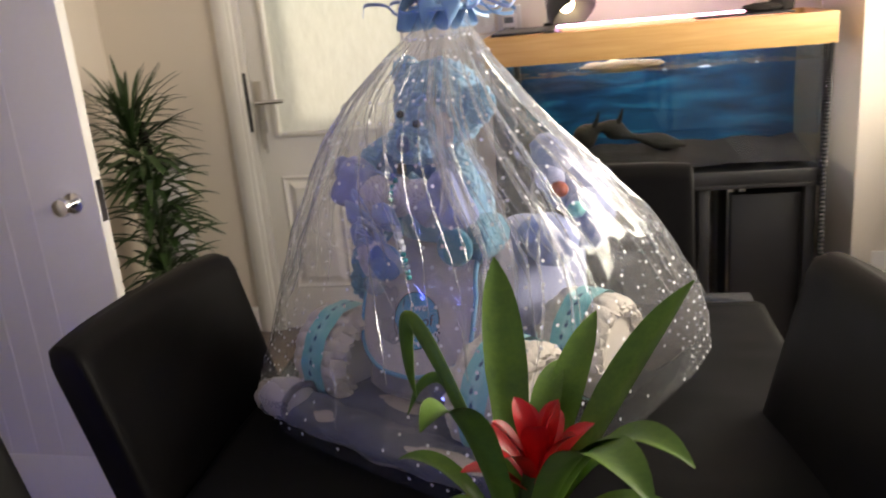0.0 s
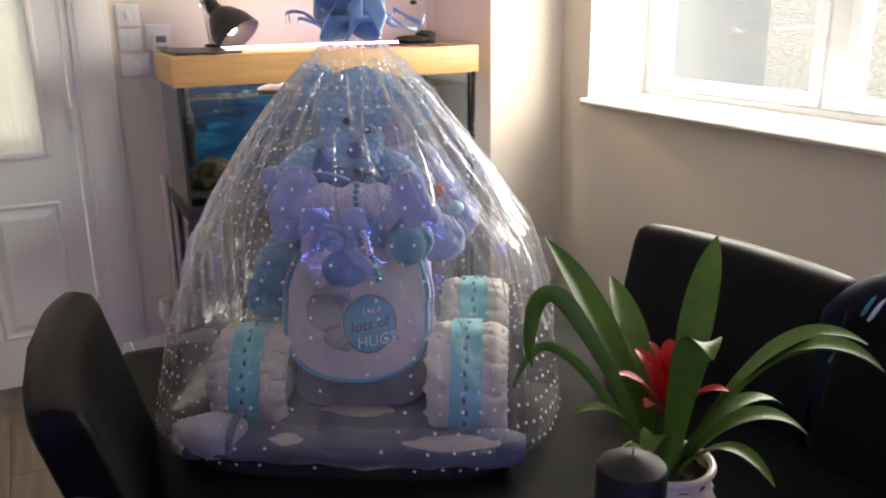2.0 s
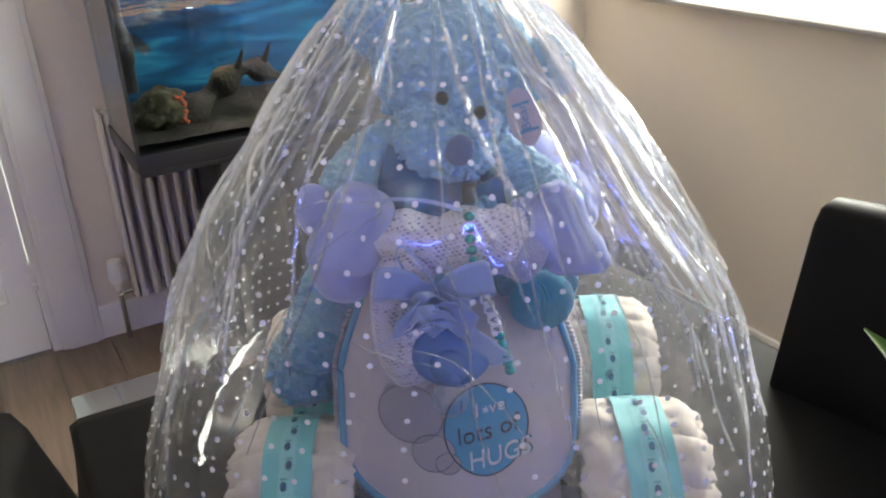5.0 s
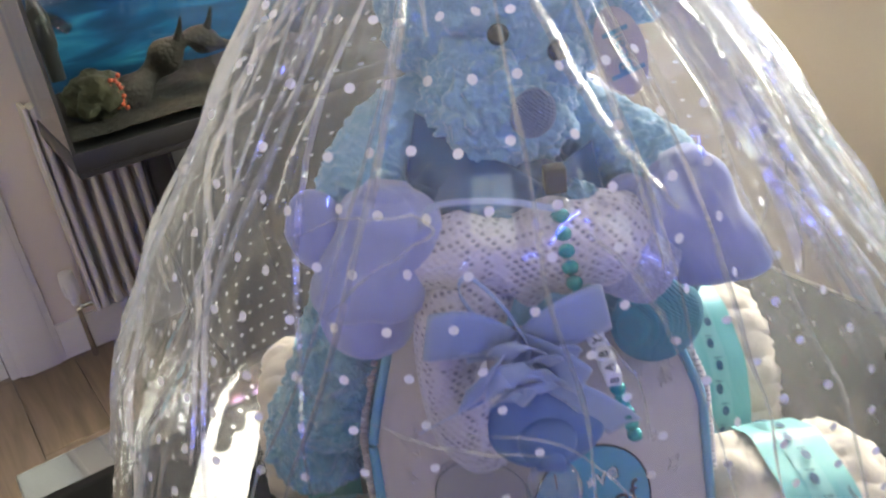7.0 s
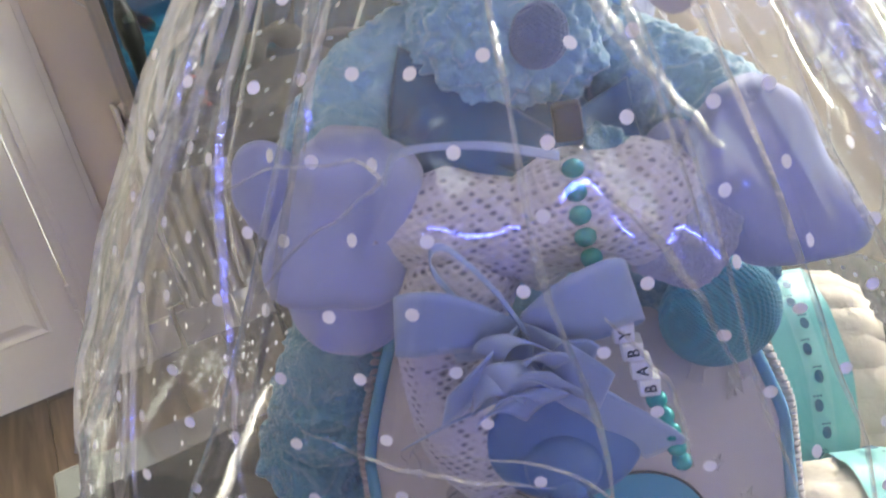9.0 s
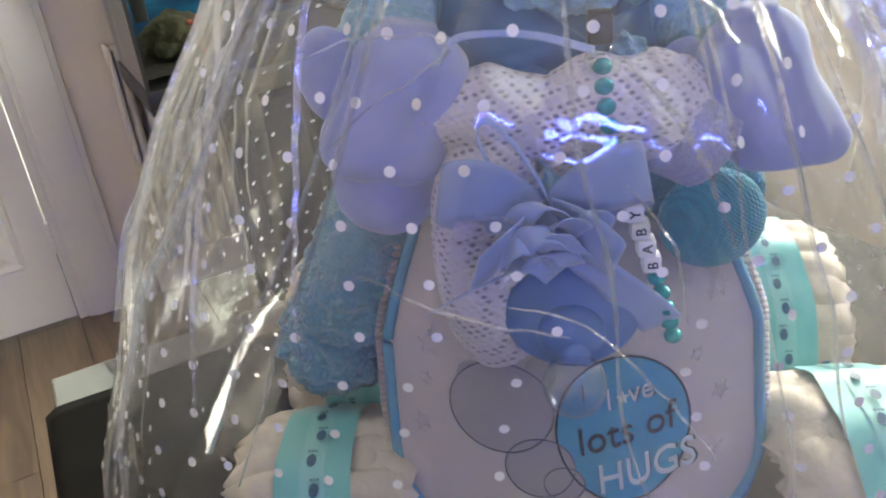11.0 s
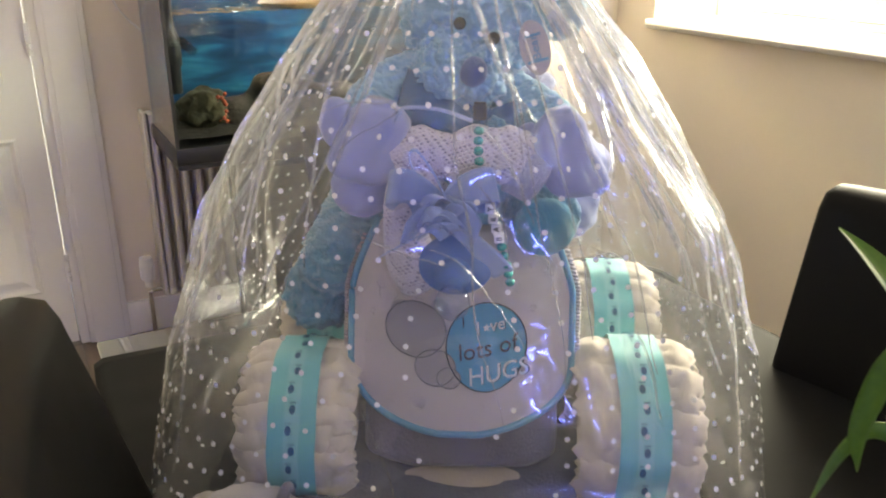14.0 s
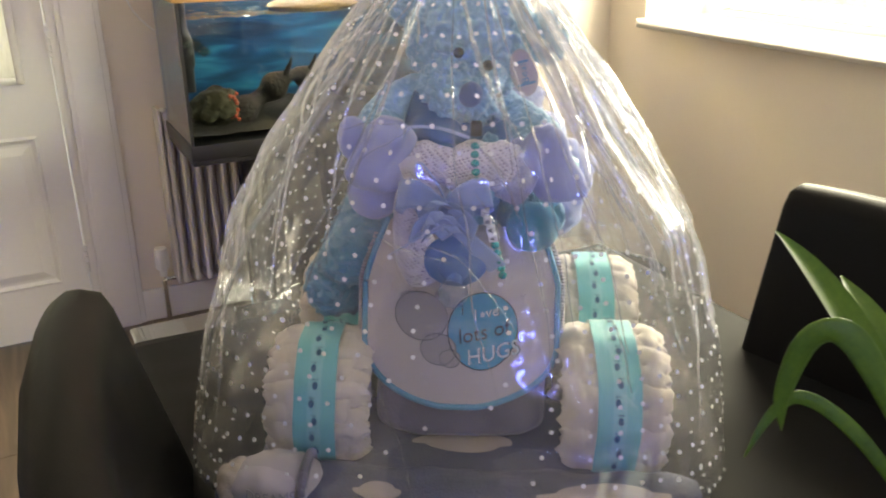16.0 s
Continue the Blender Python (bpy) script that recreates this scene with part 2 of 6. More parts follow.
TERRY = mat("lilac_terry", (0.42, 0.45, 0.66), (0.32, 0.35, 0.56), 0.95, scale=30, fine=420, bump=0.9, dist=0.003, sheen=0.4)
FUR = mat("blue_plush_fur", (0.30, 0.52, 0.72), (0.20, 0.42, 0.62), 0.95, scale=40, fine=260, bump=0.7, dist=0.004, sheen=0.6)
FURDARK = mat("teal_plush_fur", (0.17, 0.38, 0.52), (0.11, 0.30, 0.44), 0.95, scale=40, fine=260, bump=1.0, dist=0.006, sheen=0.5)
EYE = mat("black_bead", (0.006, 0.006, 0.007), (0.004, 0.004, 0.004), 0.08)
BIB = mat("white_bib_jersey", (0.54, 0.50, 0.54), (0.46, 0.43, 0.48), 0.9, scale=14, fine=600, bump=0.3, dist=0.0008, sheen=0.25)
BIBSTAR = mat("grey_star_print", (0.58, 0.57, 0.64), (0.54, 0.53, 0.60), 0.9)
TRIM = mat("blue_bias_binding", (0.14, 0.36, 0.56), (0.10, 0.28, 0.46), 0.8, bump=0.3)
CIRCLE = mat("blue_applique", (0.07, 0.35, 0.60), (0.05, 0.28, 0.50), 0.8, fine=500, bump=0.3, dist=0.0006)
GREYPRINT = mat("grey_applique", (0.36, 0.35, 0.40), (0.31, 0.30, 0.35), 0.9, fine=500, bump=0.3, dist=0.0006)
INK = mat("navy_print", (0.012, 0.03, 0.07), (0.01, 0.02, 0.05), 0.7)
PALEPRINT = mat("pale_print", (0.55, 0.66, 0.78), (0.5, 0.6, 0.72), 0.7)
TOWEL = mat("grey_lilac_fleece", (0.21, 0.20, 0.26), (0.12, 0.115, 0.155), 0.95, scale=18, fine=260, bump=0.8, dist=0.003, sheen=0.4)
NAVYBLANKET = mat("dark_grey_fleece", (0.12, 0.13, 0.19), (0.07, 0.08, 0.12), 0.95, scale=14, fine=260, bump=0.8, dist=0.003, sheen=0.3)
CLOUD = mat("cream_cloud_print", (0.52, 0.46, 0.42), (0.42, 0.37, 0.34), 0.95, scale=20, fine=300, bump=0.6, dist=0.002)
KNIT = knit("lilac_cellular_knit", (0.60, 0.58, 0.70), (0.22, 0.21, 0.32), 165)
TEALBEAD = mat("teal_pearl_bead", (0.02, 0.38, 0.42), (0.01, 0.28, 0.34), 0.12, metal=0.3)
GLITTER = knit("blue_sequin_mesh", (0.12, 0.19, 0.40), (0.03, 0.07, 0.18), 420, 0.8)
TEALMESH = knit("teal_sequin_mesh", (0.05, 0.34, 0.48), (0.01, 0.09, 0.16), 420, 0.8)
DUMMYBLUE = mat("blue_dummy_plastic", (0.10, 0.21, 0.52), (0.07, 0.16, 0.44), 0.4, bump=0.0)
LEAF = mat("bromeliad_leaf", (0.105, 0.20, 0.022), (0.05, 0.115, 0.014), 0.45, spec=0.3, scale=24, fine=160, bump=0.15, dist=0.001)
LEAFDARK = mat("dark_strap_leaf", (0.035, 0.075, 0.018), (0.018, 0.04, 0.012), 0.5, scale=20)
BRACT = mat("red_bract", (0.62, 0.012, 0.018), (0.36, 0.006, 0.012), 0.4, scale=30, bump=0.1)
POT = mat("cream_hammered_glaze", (0.66, 0.58, 0.46), (0.50, 0.42, 0.32), 0.25, scale=12, fine=60, bump=0.2)
SOIL = mat("potting_soil", (0.035, 0.022, 0.014), (0.015, 0.010, 0.007), 0.95, scale=60, fine=200, bump=1.0, dist=0.006)
WAX = mat("black_candle_wax", (0.016, 0.014, 0.016), (0.010, 0.009, 0.010), 0.5, bump=0.08, spec=0.2)
JACKET = mat("navy_jacket_fabric", (0.008, 0.011, 0.026), (0.005, 0.006, 0.014), 0.8, scale=9, fine=800, bump=0.25, dist=0.0006, spec=0.15)
STRIPET = mat("teal_piping", (0.04, 0.30, 0.34), (0.03, 0.22, 0.26), 0.6)
STRIPEW = mat("white_piping", (0.7, 0.66, 0.64), (0.62, 0.58, 0.56), 0.6)
PLANTER = mat("pale_grey_planter", (0.42, 0.41, 0.40), (0.34, 0.33, 0.32), 0.5, scale=5)
SUBSTRATE = mat("dark_gravel", (0.014, 0.010, 0.008), (0.005, 0.004, 0.003), 0.9, scale=30, fine=160, bump=1.0, dist=0.01)
BOGWOOD = mat("bogwood", (0.016, 0.010, 0.007), (0.007, 0.005, 0.004), 0.8, scale=12, bump=0.9, dist=0.008)
ORNAMENT = mat("mossy_ornament", (0.035, 0.030, 0.010), (0.012, 0.015, 0.006), 0.8, scale=14, fine=70, bump=0.9, dist=0.008)
CORAL = mat("red_coral_resin", (0.50, 0.10, 0.05), (0.30, 0.06, 0.03), 0.6)
PEBBLE = mat("pebbledash", (0.78, 0.75, 0.70), (0.46, 0.43, 0.38), 0.9, scale=30, fine=70, bump=1.0, dist=0.02)
PAVING = mat("pale_paving", (0.42, 0.40, 0.37), (0.34, 0.32, 0.29), 0.9, scale=2)
BULB = emitter("lamp_bulb_glow", (1.0, 0.78, 0.45), 30.0)
LEDWHITE = emitter("aquarium_led", (0.70, 0.82, 1.0), 17.0)
LEDPINK = emitter("violet_grow_led", (0.90, 0.50, 0.95), 14.0)
LEDBLUE = emitter("blue_led_strip", (0.10, 0.15, 1.0), 44.0)
STONEBASK = mat("basking_stone", (0.42, 0.30, 0.16), (0.2, 0.14, 0.08), 0.8, scale=20, fine=60, bump=0.8, dist=0.01)


def poster(name):
    """The printed underwater scene behind the tank: bands of blue with pale streaks of light."""
    m, n, l = nodes_of(name)
    p = n["Principled BSDF"]
    tc = n.new("ShaderNodeTexCoord"); mp = n.new("ShaderNodeMapping"); mp.inputs["Scale"].default_value = (2.2, 1, 13); mp.inputs["Rotation"].default_value = (0, 0.12, 0)
    nz = n.new("ShaderNodeTexNoise"); nz.inputs["Scale"].default_value = 1.6; nz.inputs["Detail"].default_value = 5; nz.inputs["Distortion"].default_value = 0.8
    l.new(tc.outputs["Object"], mp.inputs[0]); l.new(mp.outputs[0], nz.inputs["Vector"])
    rp = n.new("ShaderNodeValToRGB")
    for pos, c in ((0.3, (0.003, 0.03, 0.10)), (0.5, (0.006, 0.09, 0.23)), (0.62, (0.012, 0.18, 0.36)), (0.78, (0.06, 0.34, 0.52))):
        e = rp.color_ramp.elements.new(pos); e.color = (*c, 1)
    l.new(nz.outputs[0], rp.inputs[0]); l.new(rp.outputs[0], p.inputs["Base Color"])
    setin(p, Roughness=0.5)
    return m


POSTER = poster("underwater_poster_print")


def obscured(name):
    """Textured glass of a door: rough refraction, with rain-like relief."""
    m, n, l = nodes_of(name)
    p = n["Principled BSDF"]
    tc = n.new("ShaderNodeTexCoord"); mp = n.new("ShaderNodeMapping"); mp.inputs["Scale"].default_value = (1, 1, 0.35)
    nz = n.new("ShaderNodeTexNoise"); nz.inputs["Scale"].default_value = 45; nz.inputs["Detail"].default_value = 4
    l.new(tc.outputs["Object"], mp.inputs[0]); l.new(mp.outputs[0], nz.inputs["Vector"])
    bp = n.new("ShaderNodeBump"); bp.inputs["Strength"].default_value = 0.7; bp.inputs["Distance"].default_value = 0.006
    l.new(nz.outputs[0], bp.inputs["Height"]); l.new(bp.outputs[0], p.inputs["Normal"])
    rp = n.new("ShaderNodeValToRGB"); rp.color_ramp.elements[0].color = (0.56, 0.54, 0.46, 1); rp.color_ramp.elements[1].color = (0.78, 0.76, 0.68, 1)
    l.new(nz.outputs[0], rp.inputs[0]); l.new(rp.outputs[0], p.inputs["Base Color"])
    setin(p, Roughness=0.55, Transmission_Weight=0.75, IOR=1.3)
    return m


FROST = obscured("obscured_door_glass")


# ---- building helpers ----
def finish(name, bm, material, smooth=True, angle=None):
    me = bpy.data.meshes.new(name)
    bmesh.ops.recalc_face_normals(bm, faces=bm.faces[:])
    bm.to_mesh(me)
    bm.free()
    for m in (material if isinstance(material, (list, tuple)) else [material]):
        me.materials.append(m)
    if smooth:
        me.polygons.foreach_set("use_smooth", [True] * len(me.polygons))
        if angle:
            me.set_sharp_from_angle(angle=radians(angle))
    return me


def part(name, bm, material, parent, label="", smooth=True, angle=40):
    """Links a bmesh as one mesh object under a thing or a part."""
    ob = new(name, finish(name, bm, material, smooth, angle))
    ob.parent = parent
    if label:
        tagged(ob, label)
    return ob


def thing(name, m, label, category, group="", kind=""):
    ob = new(name)
    ob.empty_display_size = 0.05
    ob.matrix_world = m
    return tagged(ob, label, category, group, kind)


def solid(name, bm, material, m, label, category, group="", kind="", smooth=True, angle=40):
    ob = new(name, finish(name, bm, material, smooth, angle))
    ob.matrix_world = m
    return tagged(ob, label, category, group, kind)


def B():
    return bmesh.new()


def box(bm, x0, y0, z0, x1, y1, z1, bev=0.0, seg=2):
    v = bmesh.ops.create_cube(bm, size=1)["verts"]
    bmesh.ops.scale(bm, vec=(x1 - x0, y1 - y0, z1 - z0), verts=v)
    bmesh.ops.translate(bm, vec=((x0 + x1) / 2, (y0 + y1) / 2, (z0 + z1) / 2), verts=v)
    if bev:
        e = {ed for q in v for ed in q.link_edges}
        bmesh.ops.bevel(bm, geom=list(e), offset=bev, segments=seg, profile=0.5, affect="EDGES")
    return bm


def surf(bm, f, nu, nv, closed_u=False, mi=0):
    """A sheet from a function of u and v in 0..1."""
    rows = [[bm.verts.new(f(i / nu, j / nv)) for i in range(nu if closed_u else nu + 1)] for j in range(nv + 1)]
    k = len(rows[0])
    for j in range(nv):
        for i in range(nu):
            a, b = i, (i + 1) % k
            fc = bm.faces.new((rows[j][a], rows[j][b], rows[j + 1][b], rows[j + 1][a]))
            fc.material_index = mi
    return rows


def thick_sheet(bm, f, nu, nv, t, mi=0):
    """A sheet with thickness t, closed at its rim."""
    rows = surf(bm, f, nu, nv, mi=mi)
    bm.normal_update()
    back = [[bm.verts.new(v.co - v.normal * t) for v in r] for r in rows]
    for j in range(nv):
        for i in range(nu):
            fc = bm.faces.new((back[j][i], back[j + 1][i], back[j + 1][i + 1], back[j][i + 1])); fc.material_index = mi
    for j in range(nv):
        for i in (0, nu):
            fc = bm.faces.new((rows[j][i], rows[j + 1][i], back[j + 1][i], back[j][i])); fc.material_index = mi
    for i in range(nu):
        for j in (0, nv):
            fc = bm.faces.new((rows[j][i], rows[j][i + 1], back[j][i + 1], back[j][i])); fc.material_index = mi
    return bm


def lathe(bm, prof, n=32, c=(0, 0, 0), m=None, mi=0):
    m = m or Matrix.Translation(c)
    rings = []
    for r, z in prof:
        if r < 1e-6:
            rings.append([bm.verts.new(m @ Vector((0, 0, z)))])
        else:
            rings.append([bm.verts.new(m @ Vector((r * math.cos(2 * math.pi * i / n), r * math.sin(2 * math.pi * i / n), z))) for i in range(n)])
    for a, b in zip(rings, rings[1:]):
        for i in range(n):
            q = [a[i % len(a)], a[(i + 1) % len(a)], b[(i + 1) % len(b)], b[i % len(b)]]
            q = list(dict.fromkeys(q))
            if len(q) > 2:
                bm.faces.new(q).material_index = mi
    return bm


def spline(pts, n):
    """Catmull-Rom points through pts."""
    p = [Vector(q) for q in pts]
    p = [p[0] * 2 - p[1]] + p + [p[-1] * 2 - p[-2]]
    out = []
    for i in range(n + 1):
        s = i / n * (len(p) - 3)
        k = min(int(s), len(p) - 4)
        t = s - k
        a, b, c, d = p[k:k + 4]
        out.append(0.5 * ((2 * b) + (c - a) * t + (2 * a - 5 * b + 4 * c - d) * t * t + (3 * b - a - 3 * c + d) * t ** 3))
    return out


def tube(bm, pts, r, n=8, steps=None, closed=False, mi=0):
    pts = spline(pts, steps) if steps else [Vector(q) for q in pts]
    k = len(pts)
    rad = r if callable(r) else (lambda s: r)
    rings = []
    up = Vector((0.13, 0.27, 1)).normalized()
    for i, q in enumerate(pts):
        if closed:
            d = pts[(i + 1) % k] - pts[i - 1]
        else:
            d = pts[min(i + 1, k - 1)] - pts[max(i - 1, 0)]
        d = d.normalized() if d.length > 1e-9 else Vector((0, 0, 1))
        a = d.cross(up)
        a = a.normalized() if a.length > 0.05 else d.cross(Vector((1, 0, 0))).normalized()
        b = a.cross(d)
        rr = rad(i / max(1, k - 1))
        rings.append([bm.verts.new(q + a * rr * math.cos(2 * math.pi * j / n) + b * rr * math.sin(2 * math.pi * j / n)) for j in range(n)])
    for i in range(k if closed else k - 1):
        a, b = rings[i], rings[(i + 1) % k]
        for j in range(n):
            bm.faces.new((a[j], a[(j + 1) % n], b[(j + 1) % n], b[j])).material_index = mi
    if not closed:
        bm.faces.new(rings[0]).material_index = mi
        bm.faces.new(rings[-1][::-1]).material_index = mi
    return bm


def blob(bm, c, r, rot=(0, 0, 0), sub=4, amp=0.0, freq=30.0, seed=0.0, mi=0, curl=0.0):
    """An ellipsoid whose skin is broken up by noise at two scales."""
    v = bmesh.ops.create_icosphere(bm, subdivisions=sub, radius=1)["verts"]
    m = Matrix.Translation(c) @ Euler([radians(a) for a in rot]).to_matrix().to_4x4()
    for q in v:
        d = q.co.copy()
        p = Vector((d.x * r[0], d.y * r[1], d.z * r[2]))
        if amp:
            s = p * freq + Vector((seed, seed * 2, 3))
            h = abs(noise.noise(s)) * 1.6 - 0.35 + 0.5 * noise.noise(s * 2.7) + curl * noise.noise(s * 5.0)
            p += d * h * amp
        q.co = m @ p
    for f in {f for q in v for f in q.link_faces}:
        f.material_index = mi
    return bm


def plate(bm, pts, m, t):
    """A flat outline given in x and y, thickened by t along z, set at m."""
    a = [bm.verts.new(m @ Vector((x, y, 0))) for x, y in pts]
    b = [bm.verts.new(m @ Vector((x, y, t))) for x, y in pts]
    bm.faces.new(b)
    bm.faces.new(a[::-1])
    for i in range(len(a)):
        j = (i + 1) % len(a)
        bm.faces.new((a[i], a[j], b[j], b[i]))
    return bm


def oval(rx, ry, n=24, cx=0.0, cy=0.0):
    return [(cx + rx * math.cos(2 * math.pi * i / n), cy + ry * math.sin(2 * math.pi * i / n)) for i in range(n)]


def letters(text, size, fn, steps=0.0006):
    """The mesh of a line of text in the built-in font, every point placed by fn(x, y, z)."""
    cu = bpy.data.curves.new("text", "FONT")
    cu.body, cu.size, cu.align_x, cu.extrude, cu.resolution_u = text, size, "CENTER", steps, 3
    tmp = bpy.data.objects.new("text", cu)
    scene.collection.objects.link(tmp)
    me = bpy.data.meshes.new_from_object(tmp.evaluated_get(bpy.context.evaluated_depsgraph_get()))
    bpy.data.objects.remove(tmp)
    bm = B()
    bm.from_mesh(me)
    bpy.data.meshes.remove(me)
    for v in bm.verts:
        v.co = fn(*v.co)
    return bm


I4 = Matrix.Identity(4)

# ---- setting ----
X0, X1, Y0, Y1, H = -1.95, 1.56, -2.6, 3.72, 2.42
WT = 0.34


def wall(name, boxes, label, material=WALL):
    bm = B()
    for b in boxes:
        box(bm, *b)
    return solid(name, bm, material, I4, label, "wall", kind="structure", smooth=False)


DX0, DX1, DZ = -1.30, -0.37, 2.08
wall("wall_north", [(X0 - .2, Y1, 0, DX0, Y1 + .25, H), (DX1, Y1, 0, 1.2, Y1 + .25, H), (DX0, Y1, DZ, DX1, Y1 + .25, H)], "cream painted wall round the glazed back door")
wall("wall_pier", [(1.2, 3.19, 0, X1 + WT, Y1 + .25, H)], "cream painted pier beside the fish tank alcove")
WY0, WY1, WZ0, WZ1 = 0.95, 2.99, 1.115, 2.12
wall("wall_east", [(X1, Y0 - .2, 0, X1 + WT, 3.19, WZ0), (X1, Y0 - .2, WZ1, X1 + WT, 3.19, H), (X1, Y0 - .2, WZ0, X1 + WT, WY0, WZ1), (X1, WY1, WZ0, X1 + WT, 3.19, WZ1)], "cream painted wall with a wide window")
LY0, LY1 = 1.30, 2.14
wall("wall_west", [(X0 - .2, Y0 - .2, 0, X0, LY0, H), (X0 - .2, LY1 + 0.06, 0, X0, Y1, H), (X0 - .2, LY0, 2.06, X0, LY1 + 0.06, H)], "cream painted wall with an inner doorway")
# Unseen opening added in the south wall for the rear fill lamp.
RX0, RX1, RZ0, RZ1 = -0.75, 1.25, 1.05, 2.1
wall("wall_south", [(X0, Y0 - .2, 0, RX0, Y0, H), (RX1, Y0 - .2, 0, X1, Y0, H), (RX0, Y0 - .2, 0, RX1, Y0, RZ0), (RX0, Y0 - .2, RZ1, RX1, Y0, H)], "plain cream wall behind the dining table")
wall("wall_passage", [(X0 - 1.3, 0.9, 0, X0 - 1.2, 2.6, H), (X0 - 1.2, 0.8, 0, X0 - .2, 0.9, H), (X0 - 1.2, 2.6, 0, X0 - .2, 2.7, H)], "plain passage wall beyond the inner door")
solid("ceiling", box(B(), X0 - 1.4, Y0 - .2, H, X1 + WT, Y1 + .25, H + .12), CEIL, I4, "plain white painted ceiling", "ceiling", kind="structure", smooth=False)
floor = solid("floor", box(B(), X0 - 1.4, Y0 - .2, -0.12, X1 + WT, Y1 + .25, -0.012), DARKWOOD, I4, "grey oak laminate plank floor", "floor", kind="structure", smooth=False)

bm = B()
for a in ((X0, Y1 - .016, 0, DX0 - .09, Y1, .13), (DX1 + .09, Y1 - .016, 0, 1.2, Y1, .13), (1.2, 3.174, 0, X1, 3.19, .13), (X1 - .016, Y0, 0, X1, 3.174, .13), (X0, Y0, 0, X0 + .016, LY0 - .07, .13), (X0, LY1 + .13, 0, X0 + .016, Y1 - .016, .13)):
    box(bm, *a, bev=0.004)
solid("baseboard", bm, WHITE, I4, "white painted skirting board", "skirting board", kind="structure")

# back door: frame, leaf with an obscured pane and raised panels
door = thing("door_1", pose(-0.84, Y1, 0), "white half-glazed back door with obscured glass, shut", "door", kind="structure")
fr = B()
for a in ((-.465, -.01, 0, -.425, .12, 2.08), (.425, -.01, 0, .465, .12, 2.08), (-.425, -.01, 2.03, .425, .12, 2.08)):
    box(fr, *a, bev=.004)
part("door_frame", fr, WHITE, door)
for name, a in (("architrave", (-.545, -.022, 0, -.455, 0.002, 2.14)), ("architrave", (.455, -.022, 0, .60, 0.002, 2.14)), ("architrave", (-.455, -.022, 2.06, .455, 0.002, 2.14))):
    bm = box(B(), *a, bev=.006)
    box(bm, a[0] + .02, a[1] - .006, a[2], a[2 + 1] - .02, a[1] + .002, a[5] - .02, bev=.004)
    part(name, bm, WHITE, door)
leaf = B()
G = (-.33, .33, .965, 1.93)      # outer bead of the pane
for a in ((-.42, .0, .012, G[0] + .015, .044, 2.025), (G[1] - .015, .0, .012, .42, .044, 2.025), (G[0] + .015, .0, .012, G[1] - .015, .044, G[2] + .015), (G[0] + .015, .0, G[3] - .015, G[1] - .015, .044, 2.025)):
    box(leaf, *a)
part("door_leaf", leaf, WHITE, door, smooth=False)
bead = B()
w = .026
for a in ((G[0], -.016, G[2], G[0] + w, .0, G[3]), (G[1] - w, -.016, G[2], G[1], .0, G[3]), (G[0] + w, -.016, G[2], G[1] - w, .0, G[2] + w), (G[0] + w, -.016, G[3] - w, G[1] - w, .0, G[3])):
    box(bead, *a, bev=.009)
part("glazing_bead", bead, WHITE, door)
pane = part("pane", box(B(), G[0] + .02, .012, G[2] + .02, G[1] - .02, .022, G[3] - .02), FROST, door, "obscured glass pane", smooth=False)
pane.visible_shadow = False
for x0, x1 in ((-.335, -.045), (.05, .335)):
    bm = B()
    rings = []
    for o, d in ((0, .0015), (.010, -.009), (.024, -.0005), (.034, -.001), (.062, -.013)):
        rings.append([bm.verts.new((x, d, z)) for x, z in ((x0 + o, .22 + o), (x1 - o, .22 + o), (x1 - o, .785 - o), (x0 + o, .785 - o))])
    for a, b in zip(rings, rings[1:]):
        for i in range(4):
            bm.faces.new((a[i], a[(i + 1) % 4], b[(i + 1) % 4], b[i]))
    bm.faces.new(rings[-1])
    part("door_panel", bm, WHITE, door, smooth=False)
for z in (.25, 1.05, 1.80):
    bm = B()
    for k in range(5):
        lathe(bm, ((0, 0), (.008, .001), (.008, .019), (0, .02)), 10, (.423, -.010, z + k * .0215))
    part("hinge", bm, WHITEPL, door, "white butt hinge")
bm = box(B(), -.405, -.012, .99, -.365, .0, 1.23, bev=.005)
dh = part("handle_plate", bm, STEEL, door, "silver lever handle with a back plate")
bm = tube(B(), [(-.385, -.01, 1.135), (-.385, -.055, 1.135), (-.375, -.062, 1.136), (-.25, -.058, 1.138)], .010, 10, 16)
part("lever", bm, CHROME, dh)
part("strike_plate", box(B(), -.448, -.014, 1.0, -.432, -.004, 1.27, bev=.002), BLACKMETAL, door, "dark strike plate on the frame")
bm = tube(B(), [(-.385, -.012, 1.045), (-.385, -.03, 1.044)], .006, 8)
for k in range(2):
    tube(bm, [(-.385 + .012 * k, -.028, 1.04), (-.388 + .014 * k, -.03, .98), (-.384 + .012 * k, -.026, .92 - .02 * k)], .0055, 6, 8)
part("key_bunch", bm, STEEL, dh, "bunch of keys in the lock")

